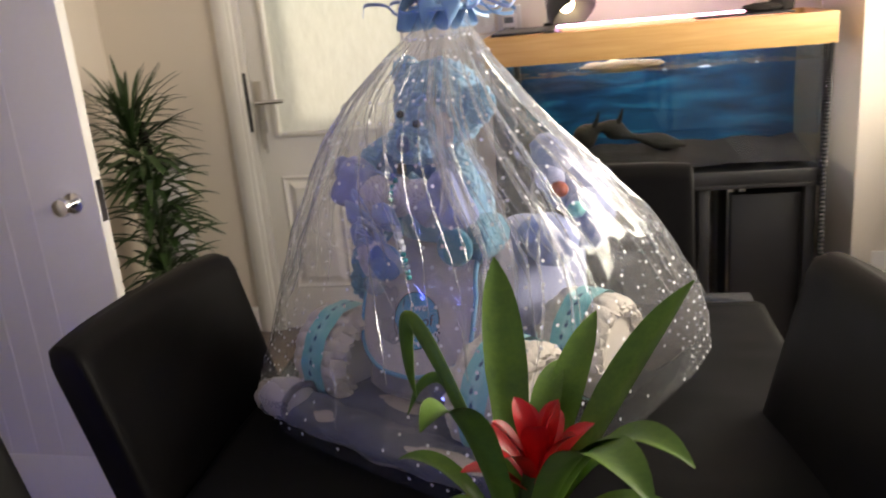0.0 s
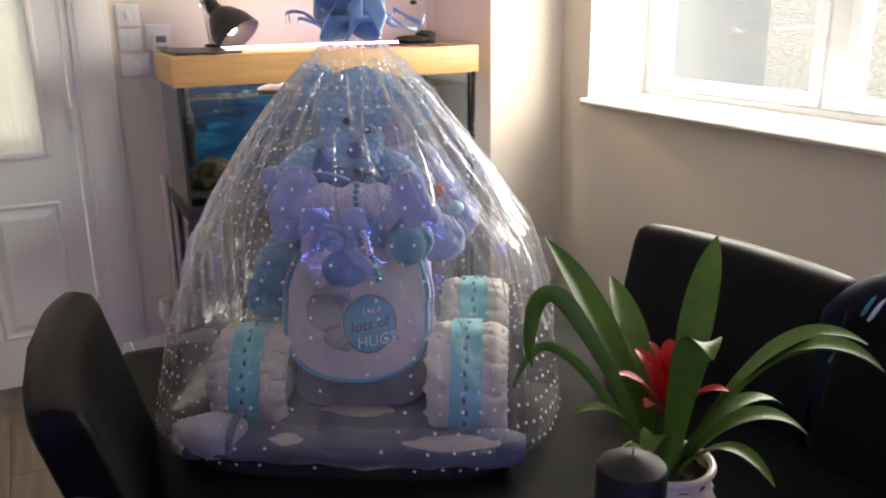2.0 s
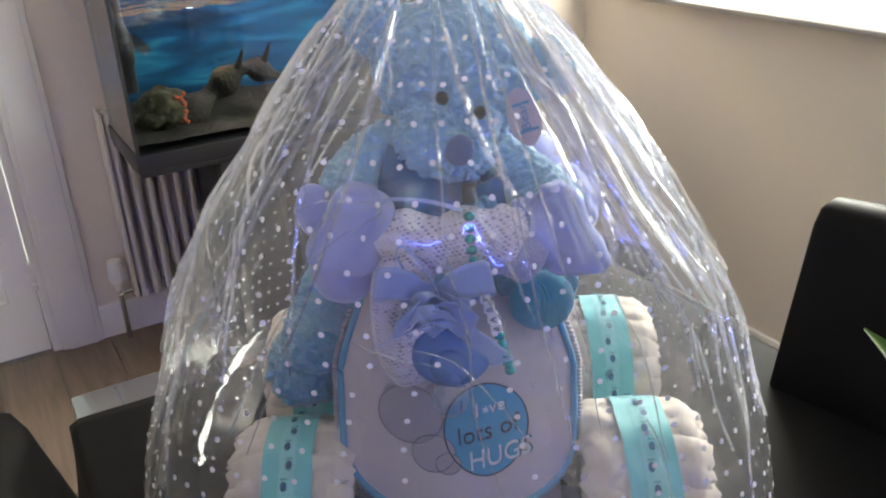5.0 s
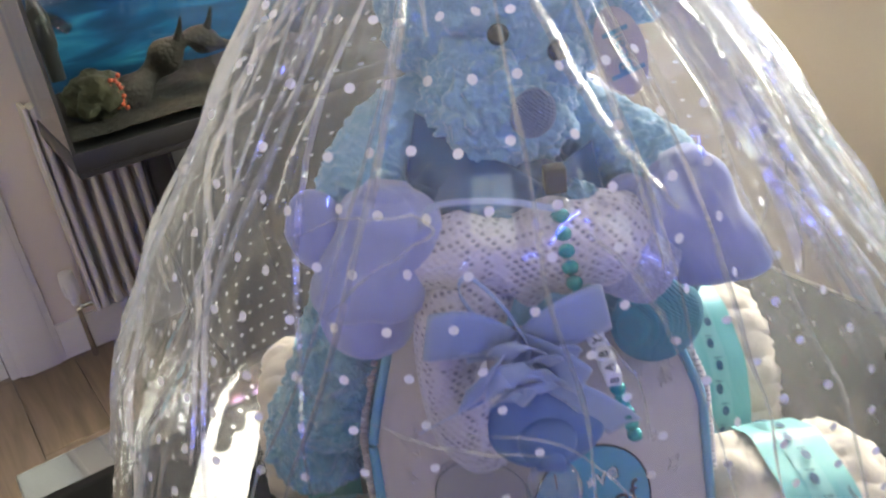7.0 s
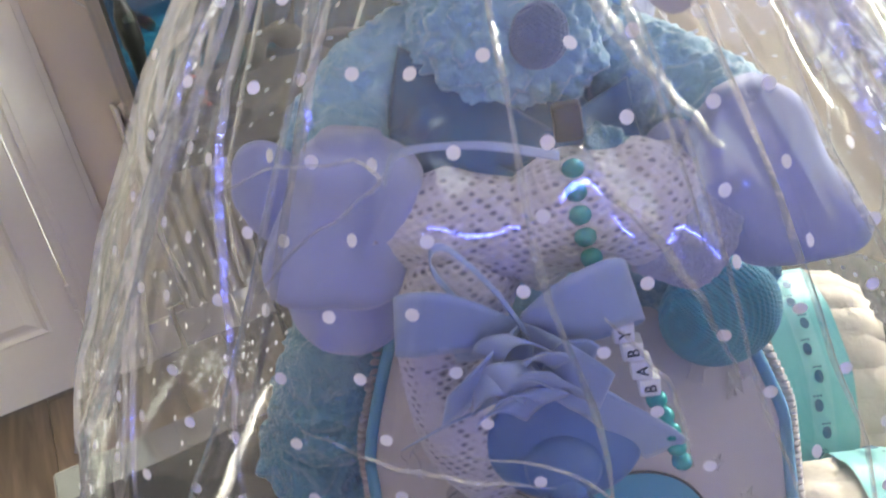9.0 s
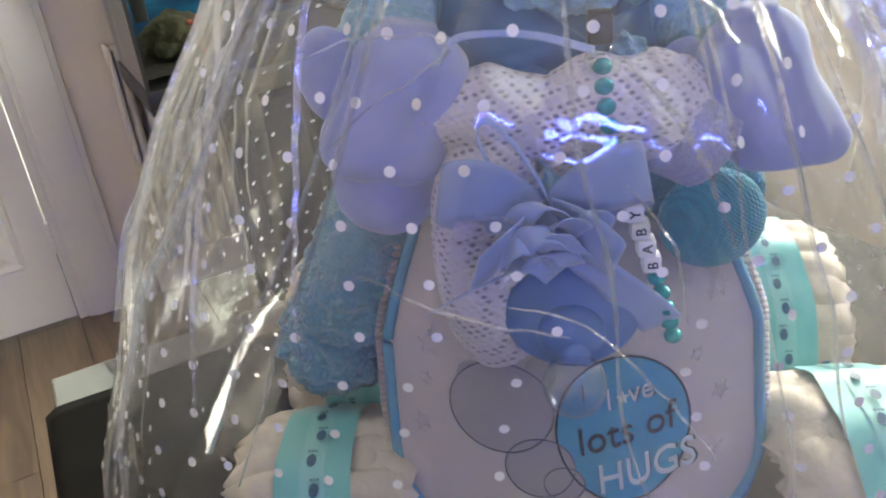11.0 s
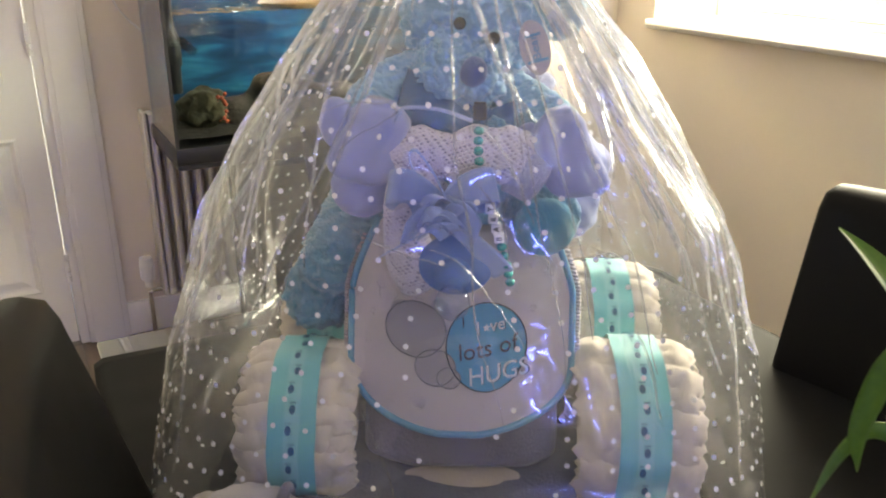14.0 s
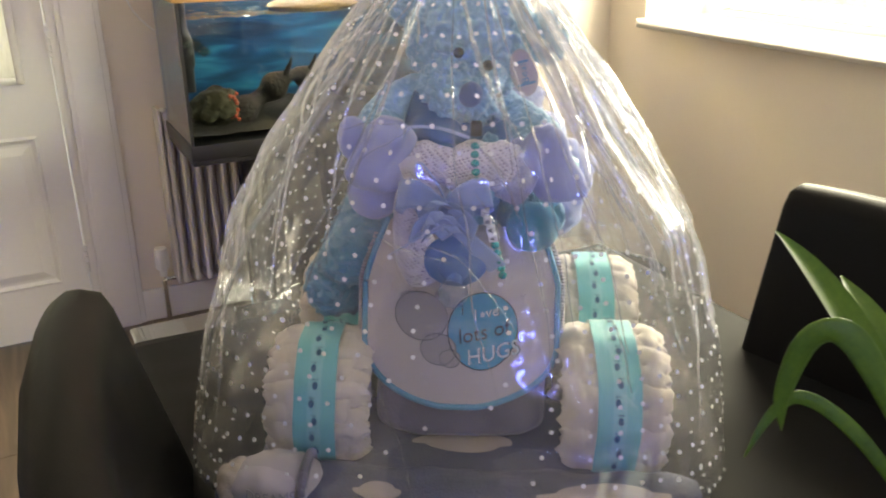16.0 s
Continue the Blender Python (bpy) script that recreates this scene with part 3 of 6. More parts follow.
# window, sill and outside
win = thing("window_1", I4, "white upvc casement window over a deep white sill", "window", kind="structure")
XW = 1.855
bm = B()
for a in ((XW, WY0, WZ0 + .02, XW + .06, WY0 + .06, WZ1), (XW, WY1 - .09, WZ0 + .02, XW + .06, WY1, WZ1), (XW, WY0 + .06, WZ0 + .02, XW + .06, WY1 - .09, WZ0 + .052), (XW, WY0 + .06, WZ1 - .06, XW + .06, WY1 - .09, WZ1), (XW, 1.985, WZ0 + .052, XW + .06, 2.065, WZ1 - .06)):
    box(bm, *a, bev=.006)
part("window_frame", bm, PVC, win)
for y0, y1 in ((2.07, 2.905), (1.015, 1.98)):
    bm = B()
    s = .045
    for a in ((XW - .012, y0, WZ0 + .055, XW + .045, y0 + s, WZ1 - .062), (XW - .012, y1 - s, WZ0 + .055, XW + .045, y1, WZ1 - .062), (XW - .012, y0 + s, WZ0 + .055, XW + .045, y1 - s, WZ0 + .055 + s), (XW - .012, y0 + s, WZ1 - .062 - s, XW + .045, y1 - s, WZ1 - .062)):
        box(bm, *a, bev=.008)
    sash = part("sash", bm, PVC, win)
    pn = part("pane", box(B(), XW + .012, y0 + s - .01, WZ0 + .055 + s - .01, XW + .018, y1 - s + .01, WZ1 - .062 - s + .01), GLASS, sash, smooth=False)
    pn.visible_shadow = False
bm = B()
prof = [(XW, 1.117), (XW, 1.141), (1.52, 1.141), (1.508, 1.136), (1.503, 1.128), (1.508, 1.118), (1.52, 1.112), (1.558, 1.112), (1.558, 1.117)]
ra = [bm.verts.new((x, WY0 - .04, z)) for x, z in prof]
rb = [bm.verts.new((x, WY1 - (.02 if x < 1.52 else 0), z)) for x, z in prof]
bm.faces.new(ra); bm.faces.new(rb[::-1])
for i in range(len(prof)):
    j = (i + 1) % len(prof)
    bm.faces.new((ra[i], ra[j], rb[j], rb[i]))
part("window_sill", bm, WHITE, win, "white painted window board with a rounded nose")
bm = B()
for a in ((X1 + .001, WY1 - .004, WZ0 + .026, XW, WY1 - .001, WZ1 - .004), (X1 + .001, WY0 + .001, WZ0 + .026, XW, WY0 + .004, WZ1 - .004), (X1 + .001, WY0 + .004, WZ1 - .004, XW, WY1 - .004, WZ1 - .001)):
    box(bm, *a)
part("reveal_lining", bm, WHITE, win, "white painted window reveal", smooth=False)
solid("ground", box(B(), -40, -40, -.4, 40, 40, -.13), PAVING, I4, "pale paved yard round the house", "ground", kind="structure", smooth=False)
# White wall added to stand for the overexposed brightness beyond the window.
solid("white_backing_wall", box(B(), 2.6, 8.0, -.13, 16, 8.25, 4.2), mat("backing_white", (0.82, 0.80, 0.77), (0.74, 0.72, 0.69), 0.9, scale=3), I4, "plain white wall added for the overexposed view outside", "building", smooth=False)
nb = thing("neighbouring_house", pose(4.2, 0, -.13), "neighbouring house wall in pale pebbledash", "house")
part("wall", box(B(), 0, -8, 0, .3, 4.5, 5.2), PEBBLE, nb, smooth=False)
part("roof", box(B(), -.25, -8.2, 5.2, 4, 4.7, 5.5), BLACKPL, nb, "dark roof edge", smooth=False)

# inner door standing open, knob on both faces
dm = pose(-1.11, 2.17, 0, 0, 0, 177)
idoor = thing("inner_door", dm, "white panelled inner door standing open", "door")
bm = box(B(), 0, -.002, .008, .80, .036, 2.0, bev=.002)
for k in range(1, 6):
    box(bm, .12 + k * .095, .0355, .25, .123 + k * .095, .0375, 1.85)
part("leaf", bm, WHITE, idoor)
part("bottom_rail", box(B(), .0, .0365, .01, .80, .042, .24, bev=.003), WHITE, idoor)
for s in (-1, 1):
    mk = Matrix.Translation((.075, .036 if s > 0 else -.002, 1.06)) @ pose(0, 0, 0, -90 * s)
    part("knob", lathe(B(), ((0, 0), (.03, .0), (.03, .006), (.012, .012), (.010, .03), (.022, .038), (.028, .05), (.024, .064), (0, .068)), 24, m=mk), CHROME, idoor, "round chrome door knob")
part("latch_plate", box(B(), -.002, .004, 1.0, .0, .03, 1.12), CHROME, idoor, "chrome latch plate", smooth=False)
bm = B()
for a in ((X0 - .002, LY0 - .07, 0, X0 + .018, LY0, 2.13), (X0 - .002, LY1 + .06, 0, X0 + .018, LY1 + .13, 2.13), (X0 - .002, LY0, 2.06, X0 + .018, LY1 + .06, 2.13)):
    box(bm, *a, bev=.004)
solid("trim", bm, WHITE, I4, "white architrave round the inner doorway", "trim", kind="structure")

# ---- furniture ----
table = thing("dining_table", pose(0.10, 0.95, 0), "dining table with a dark glass top under a black cloth", "table")
TX, TY0, TY1 = .54, -.75, 1.165
bm = box(B(), -TX, TY0, .735, TX, TY1, .748, bev=.005, seg=3)
part("tabletop", bm, TABLEGLASS, table, "polished dark glass top")
part("apron", box(B(), -TX + .06, TY0 + .06, .66, TX - .06, TY1 - .06, .733, bev=.004), DARKWOOD, table)
for x in (-TX + .09, TX - .09):
    for y in (TY0 + .09, TY1 - .09):
        part("leg", box(B(), x - .035, y - .035, 0, x + .035, y + .035, .66, bev=.006), DARKWOOD, table)


def cloth(u, v):
    w = 1.36
    s = (u - .5) * w
    y = TY0 - .05 + v * (TY1 - .085 - TY0 + .05)
    wr = .0016 * noise.noise(Vector((s * 9, y * 7, 1))) + .0012 * noise.noise(Vector((s * 3 + y * 16, y * 5, 5)))
    e = TX + .006
    if abs(s) <= e:
        return Vector((s, y, .7522 + abs(wr) + wr))
    d = abs(s) - e
    sg = 1 if s > 0 else -1
    return Vector((sg * (e + .006 + .022 * d / .13 * (1 + .9 * math.sin(y * 23 + sg * 2)) * .6), y, .7522 - d))


bm = thick_sheet(B(), cloth, 96, 90, -.0018)
tc_ = solid("tablecloth", bm, CLOTH, pose(0.10, 0.95, 0), "plain black cloth spread over the dining table", "tablecloth", angle=None)


def chair(m, label):
    """A black leather dining chair; its back is along x, its sitter looks along y."""
    ch = thing("dining_chair", m, label, "chair", "chairs round the table")
    def back(u, v):
        a = 2 * math.pi * u
        x, y = math.cos(a), math.sin(a)
        e = 0.24
        x, y = math.copysign(abs(x) ** e, x), math.copysign(abs(y) ** e, y)
        z = .42 + v * .63
        k = 1.0
        t = .040
        if v > .93:
            q = (v - .93) / .07
            k = 1 - .035 * q * q
            t *= math.sqrt(max(.02, 1 - q * q * .9))
            z = .42 + .93 * .63 + .044 * math.sin(q * math.pi / 2)
        w = .25 - .012 * (1 - v)
        X = x * w * k
        return Vector((X, y * t - .15 * max(0, v) ** 1.2 - .022 * (1 - (X / .25) ** 2) - .13, z + .006 * (1 - (X / .25) ** 2) * v))
    bm = B()
    r = surf(bm, back, 56, 34, closed_u=True)
    bm.faces.new(r[0][::-1]); bm.faces.new(r[-1])
    bk = part("backrest", bm, LEATHER, ch, angle=None)
    for sx in (-1, 1):
        sm = tube(B(), [(sx * .2425, back(0 if sx > 0 else .5, v / 12).y + .0, .44 + v / 12 * .54) for v in range(13)], .0022, 6)
        part("piping", sm, LEATHER, bk)
    part("seat", box(B(), -.225, -.22, .40, .225, .22, .485, bev=.022, seg=4), LEATHER, ch)
    part("seat_frame", box(B(), -.21, -.2, .35, .21, .2, .40, bev=.004), DARKWOOD, ch)
    for x in (-.19, .19):
        for y in (-.19, .19):
            part("leg", box(B(), x - .02, y - .02, 0, x + .02, y + .02, .36, bev=.004), DARKWOOD, ch)
    return ch


def at_chair(x, y, rz):
    return pose(x, y, 0, 0, 0, rz)


first = chair(at_chair(-.285, 1.36, -96), "black leather dining chair drawn up to the table, high padded back")
copy_thing(first, at_chair(-.31, .67, -93))
copy_thing(first, at_chair(.405, 1.225, 97))
copy_thing(first, at_chair(.43, .715, 94))
copy_thing(first, at_chair(.27, 2.00, 180))

# jacket over a chair back
jm = at_chair(.43, .735, 94)


def jacket_pt(u, v, off=0.0):
    """Round the chair back from front hem over the top to the rear hem."""
    s = (v - .5) * 1.02
    x = (u - .5) * .55
    top = 1.083 - 1.6 * max(0, abs(x) - .16) ** 2 * 3
    wob = .010 * noise.noise(Vector((x * 9, s * 8, 2))) + .006 * noise.noise(Vector((x * 25, s * 9, 7)))
    yc = -.296
    if abs(s) < .07:
        a = s / .07 * math.pi / 2
        return Vector((x, yc - (.052 + off) * math.sin(a), top - .05 + (.05 + off) * math.cos(a) + wob * .5))
    d = abs(s) - .07
    sg = 1 if s > 0 else -1
    z = top - .05 - d
    return Vector((x * (1 + .06 * d), yc - sg * (.052 + off + .03 * d) + (.08 * d if sg < 0 else .04 * d) + wob, z))


jk = thing("jacket", jm, "navy sports jacket with teal and white piping over a chair", "jacket")
part("shell", thick_sheet(B(), jacket_pt, 40, 70, .006), JACKET, jk, angle=None)
for k, (mt, dx) in enumerate(((STRIPET, 0), (STRIPEW, -.017))):
    pts = [jacket_pt(.5 + (ux + dx) / .55, .5 - sv / 1.02, .004) for ux, sv in ((.170, .02), (.187, .058), (.205, .096), (.216, .118), (.224, .128), (.237, .156))]
    part("piping", tube(B(), pts, .0038, 6, 30), mt, jk, "teal piping" if k == 0 else "white piping")
pts = [jacket_pt(.5 + ux / .55, .5 - sv / 1.02, .003) for ux, sv in ((.228, .204), (.224, .216), (.212, .224), (.198, .219), (.192, .214), (.184, .226))]
part("chest_mark", tube(B(), pts, lambda s: .0025 + .0025 * math.sin(min(1, s * 1.2) * math.pi), 6, 20), STRIPEW, jk, "small white curved mark")

# ---- alcove: fish tank, stand, radiator ----
TXA, TXB, TYA, TYB, TZA, TZB = -.12, 1.040, 2.955, 3.36, .79, 1.29
TANK = pose(.028, .177, -.011)
tank = thing("fish_tank", TANK, "four foot glass fish tank with a beech fascia and blue backdrop", "fish tank")
bm = B()
for a in ((TXA, TYA, TZA + .012, TXB, TYA + .008, TZB), (TXA, TYB - .008, TZA + .012, TXB, TYB, TZB), (TXA, TYA + .008, TZA + .012, TXA + .008, TYB - .008, TZB), (TXB - .008, TYA + .008, TZA + .012, TXB, TYB - .008, TZB)):
    box(bm, *a)
part("glass", bm, GLASS, tank, smooth=False)
part("base_trim", box(B(), TXA - .004, TYA - .004, TZA, TXB + .004, TYB + .004, TZA + .05, bev=.003), BLACKPL, tank, "black plastic base trim")
for x in (TXA, TXB - .006):
    part("corner_seal", box(B(), x - .001, TYA - .0015, TZA + .05, x + .008, TYA + .010, TZB), BLACKPL, tank, "black silicone corner seal", smooth=False)
bm = B()
for a in ((TXA - .014, TYA - .02, 1.272, TXB + .03, TYA - .004, 1.378), (TXA - .014, TYA - .004, 1.272, TXA + .002, TYB, 1.378), (TXB + .014, TYA - .004, 1.272, TXB + .03, TYB, 1.378), (TXA + .002, TYB - .012, 1.272, TXB + .014, TYB, 1.378)):
    box(bm, *a, bev=.002)
part("fascia", bm, BEECH, tank, "light beech wooden fascia")
part("backdrop", box(B(), TXA + .004, TYB + .001, TZA + .05, TXB - .004, TYB + .004, TZB - .02), POSTER, tank, "blue underwater poster", smooth=False)
def gravel(u, v):
    x, y = TXA + .01 + u * (TXB - TXA - .02), TYA + .01 + v * (TYB - TYA - .02)
    return Vector((x, y, TZA + .075 + .03 * v + .012 * noise.noise(Vector((x * 9, y * 9, 0))) + .005 * noise.noise(Vector((x * 60, y * 60, 0)))))
bm = B(); surf(bm, gravel, 120, 40)
part("gravel", bm, SUBSTRATE, tank, "dark gravel bed")
def ripple(u, v):
    x, y = TXA + .009 + u * (TXB - TXA - .018), TYA + .009 + v * (TYB - TYA - .018)
    return Vector((x, y, 1.222 + .0035 * noise.noise(Vector((x * 22, y * 30, 0)))))
bm = B(); surf(bm, ripple, 120, 40)
part("water_surface", bm, GLASS, tank, angle=None)
bm = blob(B(), (-.0, 3.10, .925), (.075, .075, .065), sub=4, amp=.016, freq=25)
part("ornament", bm, ORNAMENT, tank, "mossy round hide")
bm = B()
for k in range(14):
    a = k * 2.4
    blob(bm, (.045 + .012 * math.cos(a), 3.045 + .01 * math.sin(a), .89 + .0065 * k), (.007, .007, .007), sub=1)
part("coral", bm, CORAL, tank, "red coral decoration")
bm = tube(B(), [(.06, 3.12, .88), (.18, 3.16, .94), (.28, 3.14, 1.0), (.40, 3.18, .95), (.6, 3.2, .90)], lambda s: .045 * (1 - .6 * s) + .012 * math.sin(s * 23), 10, 40)
for q in ((.24, 3.14, .98), (.33, 3.15, .985)):
    tube(bm, [q, (q[0] + .02, q[1] - .02, q[2] + .05), (q[0] + .03, q[1] - .03, q[2] + .085)], lambda s: .014 * (1 - .8 * s), 8, 8)
part("driftwood", bm, BOGWOOD, tank, "dark branching driftwood")
bm = lathe(B(), ((0, .95), (.02, .95), (.022, 1.03), (.028, 1.04), (.028, 1.12), (.02, 1.14), (.014, 1.16), (.014, 1.30), (0, 1.30)), 16, (-.045, 3.27, 0))
part("filter", bm, BLACKPL, tank, "black internal filter with a clear spout")
part("filter_spout", tube(B(), [(-.045, 3.24, 1.11), (-.03, 3.2, 1.12), (.0, 3.16, 1.09)], .014, 10, 10), GLASS, tank)
bm = blob(B(), (.36, 3.12, 1.232), (.16, .10, .016), sub=4, amp=.01, freq=20)
part("basking_platform", bm, STONEBASK, tank, "floating basking platform under the lamp")
bm = B()
box(bm, .12, 3.15, 1.305, .98, 3.19, 1.325, bev=.003)
part("light_bar", bm, BLACKPL, tank)
part("led_strip", box(B(), .14, 3.155, 1.301, .96, 3.185, 1.3045), LEDWHITE, tank, "bright aquarium light strip", smooth=False)
part("violet_strip", box(B(), .02, 3.335, 1.379, 1.0, 3.352, 1.386), LEDPINK, tank, "violet light strip along the rim", smooth=False)
for a in ((TXA + .01, TYA + .01, 1.380, .12, TYB - .02, 1.388), (.62, TYA + .06, 1.380, .95, TYA + .2, 1.386)):
    part("cover_strip", box(B(), *a, bev=.002), BLACKPL, tank, "dark cover strip")
bm = blob(B(), (.86, 3.12, 1.40), (.07, .05, .018), sub=3, amp=.008, freq=30)
blob(bm, (.93, 3.14, 1.405), (.045, .04, .03), sub=3, amp=.008, freq=30, seed=3)
solid("bogwood_piece", bm, BOGWOOD, TANK, "dark pieces of bogwood lying on the tank rim", "driftwood")

SZ = TZA - .0115
stand = thing("tank_stand", pose(.028, .177, 0), "black steel tank stand with open sides", "stand")
for x in (TXA + .25, TXB - .40, TXB - .03):
    for y in (TYA + .03, TYB - .03):
        part("leg", box(B(), x - .02, y - .02, 0, x + .02, y + .02, SZ - .016, bev=.002), BLACKMETAL, stand)
bm = B()
for a in ((TXA, TYA, SZ - .016, TXB, TYA + .04, SZ), (TXA, TYB - .04, SZ - .016, TXB, TYB, SZ), (TXA, TYA + .04, SZ - .016, TXA + .04, TYB - .04, SZ), (TXB - .04, TYA + .04, SZ - .016, TXB, TYB - .04, SZ)):
    box(bm, *a, bev=.002)
part("top_frame", bm, BLACKMETAL, stand)
# Black box added to fill the dark void under the tank.
part("void_filler", box(B(), TXA + .24, TYA + .05, .06, TXB - .42, TYB - .05, SZ - .05, bev=.004), BLACKPL, stand, "black box added to fill the dark void below the tank")
part("side_panel", box(B(), TXB - .30, TYA + .05, .06, TXB - .01, TYB - .05, SZ - .05, bev=.004), BLACKPL, stand)
for k in range(2):
    part("bright_post", box(B(), .735 + k * .042, TYA + .10, .02, .760 + k * .042, TYA + .125, SZ - .017, bev=.003), STEEL, stand, "silver upright post")

hose = [(TXB + .012, TYA - .012, 1.265), (TXB + .006, TYA - .014, 1.1), (TXB + .003, TYA - .012, .8), (TXB + .006, TYA - .01, .45), (TXB + .02, TYA + .01, .08)]
bm = tube(B(), hose, lambda s: .0115 + .0035 * math.cos(s * 560), 10, 560)
solid("corrugated_hose", bm, BLACKPL, pose(.028, .177, 0), "black corrugated hose hanging beside the fish tank", "hose", angle=None)

rad = thing("radiator", pose(-.10, 3.66, 0), "white column radiator on the wall behind the tank", "radiator")
for k in range(24):
    bm = B()
    for y in (-.03, .03):
        tube(bm, [(k * .046 + .02, y, .185), (k * .046 + .02, y, .82)], .0135, 10)
    box(bm, k * .046 + .004, -.045, .81, k * .046 + .036, .045, .845, bev=.012)
    box(bm, k * .046 + .004, -.045, .165, k * .046 + .036, .045, .20, bev=.012)
    part("column", bm, RADWHITE, rad)
part("end_panel", box(B(), -.012, -.05, .17, .001, .05, .85, bev=.004), RADWHITE, rad)
bm = tube(B(), [(-.01, 0, .185), (-.05, 0, .185), (-.058, 0, .18), (-.058, 0, .0)], .0095, 10)
part("pipe", bm, CHROME, rad)
bm = lathe(B(), ((0, .20), (.014, .20), (.014, .225), (.024, .232), (.026, .29), (.022, .315), (0, .318)), 20, (-.058, 0, 0))
valve = part("thermostat_valve", bm, WHITEPL, rad, "white thermostatic valve")
for k in range(10):
    a = k * math.pi / 5
    part("grip_rib", box(B(), -.058 + .025 * math.cos(a) - .002, .025 * math.sin(a) - .002, .238, -.058 + .025 * math.cos(a) + .002, .025 * math.sin(a) + .002, .285), WHITEPL, valve, smooth=False)

# reflector lamp clamped behind the tank
lamp = thing("clamp_lamp", pose(.225, 3.585, 1.368), "dark reflector lamp on a chrome spring arm over the tank", "lamp")
part("clamp", box(B(), -.13, -.075, -.03, -.09, -.03, .02, bev=.004), BLACKMETAL, lamp)
bm = tube(B(), [(-.11, -.05, .01), (-.12, -.04, .12), (-.135, -.04, .18), (-.10, -.05, .225)], .004, 6, 20)
tube(bm, [(-.10, -.045, .01), (-.108, -.04, .12), (-.12, -.04, .18), (-.09, -.05, .21)], .0025, 6, 20)
part("spring_arm", bm, CHROME, lamp)
lm = pose(-.055, -.06, .115, -30, -34, 0) @ Matrix.Scale(1.3, 4)
bell = part("shade", lathe(B(), ((.0, .075), (.022, .075), (.024, .03), (.045, .01), (.066, -.03), (.076, -.075), (.074, -.076), (.063, -.03), (.042, .006), (.02, .02), (0, .02)), 36, m=lm), BLACKMETAL, lamp, "dark metal bell shade")
part("bulb", blob(B(), lm @ Vector((0, 0, -.03)), (.028, .028, .034), sub=3), BULB, bell, "glowing reflector bulb")
spot = new("reflector_lamp_beam", bpy.data.lights.new("reflector_lamp_beam", "SPOT"))
spot.data.energy, spot.data.color, spot.data.spot_size, spot.data.spot_blend, spot.data.shadow_soft_size = 9, (1.0, 0.80, 0.50), radians(95), .5, .03
spot.matrix_world = look(Vector((.225, 3.585, 1.368)) + lm @ Vector((0, 0, -.07)), (.38, 3.27, 1.21))
lamp2 = thing("small_lamp", pose(1.03, 3.477, 1.368), "small white wire lamp stem at the tank end", "lamp")
part("stem", tube(B(), [(0, 0, 0), (.0, 0, .16), (-.01, 0, .165), (-.05, -.02, .17)], .004, 6, 16), WHITEPL, lamp2)
part("head", blob(B(), (-.06, -.02, .168), (.016, .012, .010), sub=2), BLACKPL, lamp2)

# sockets and switches on the alcove wall
for nm, x, z, w_, h_, lab in (("light_switch", -.165, 1.50, .088, .088, "white plastic light switch on the wall"), ("fused_switch", -.165, 1.405, .088, .088, "white plastic fused spur switch"), ("wall_socket", -.155, 1.305, .11, .09, "white plastic wall socket with a plug in it"), ("timer_socket", -.055, 1.415, .10, .10, "white wall socket behind the plug-in timer")):
    s = thing(nm, pose(x, Y1, z), lab, "socket")
    part("plate", box(B(), -w_ / 2, -.012, -h_ / 2, w_ / 2, -.0005, h_ / 2, bev=.004), WHITEPL, s)
    part("rocker", box(B(), -.012, -.018, -.018, .012, -.0122, .018, bev=.003), WHITEPL, s)
pl = thing("plug", pose(-.15, Y1 - .02, 1.29), "white three-pin plug with a flex", "plug")
bm = box(B(), -.022, -.032, -.026, .022, -.001, .026, bev=.010, seg=3)
part("body", bm, WHITEPL, pl)
part("flex", tube(B(), [(0, -.02, -.02), (.0, -.022, -.06), (.03, -.01, -.12), (.10, -.006, -.19), (.2, -.01, -.26)], .0035, 6, 24), WHITEPL, pl)
tm = thing("plug_in_timer", pose(-.055, Y1 - .02, 1.375), "white plug-in digital timer with a small display", "timer")
part("body", box(B(), -.03, -.04, -.055, .03, -.001, .055, bev=.006), WHITEPL, tm)
part("display", box(B(), -.019, -.042, .02, .019, -.0395, .044), GREYPL, tm, "grey display")
for r in range(2):
    for c in range(4):
        part("button", box(B(), -.022 + c * .012, -.043, -.004 - r * .014, -.014 + c * .012, -.0395, .003 - r * .014, bev=.001), GREYPL, tm)
bp = thing("black_adaptor", pose(-.045, Y1 - .062, 1.30), "black plug adaptor in the timer", "plug")
part("body", box(B(), -.026, -.04, -.03, .026, -.0005, .03, bev=.012, seg=3), BLACKPL, bp)
part("cover_panel", box(B(), 1.27, 3.180, .235, 1.53, 3.1895, .49, bev=.003), WHITE, thing("access_panel", I4, "flush white access panel on the pier", "panel", kind="structure"))
bk = thing("pet_basket", pose(1.30, 2.72, 0), "dark grey plastic basket on the floor", "basket")
part("shell", lathe(B(), ((0, .012), (.14, .012), (.15, .03), (.17, .26), (.185, .275), (.18, .28), (.165, .262), (.145, .035), (0, .03)), 28), BLACKPL, bk)
part("rim", tube(B(), [(.18 * math.cos(a * math.pi / 14), .18 * math.sin(a * math.pi / 14), .278) for a in range(28)], .008, 6, closed=True), GREYPL, bk)

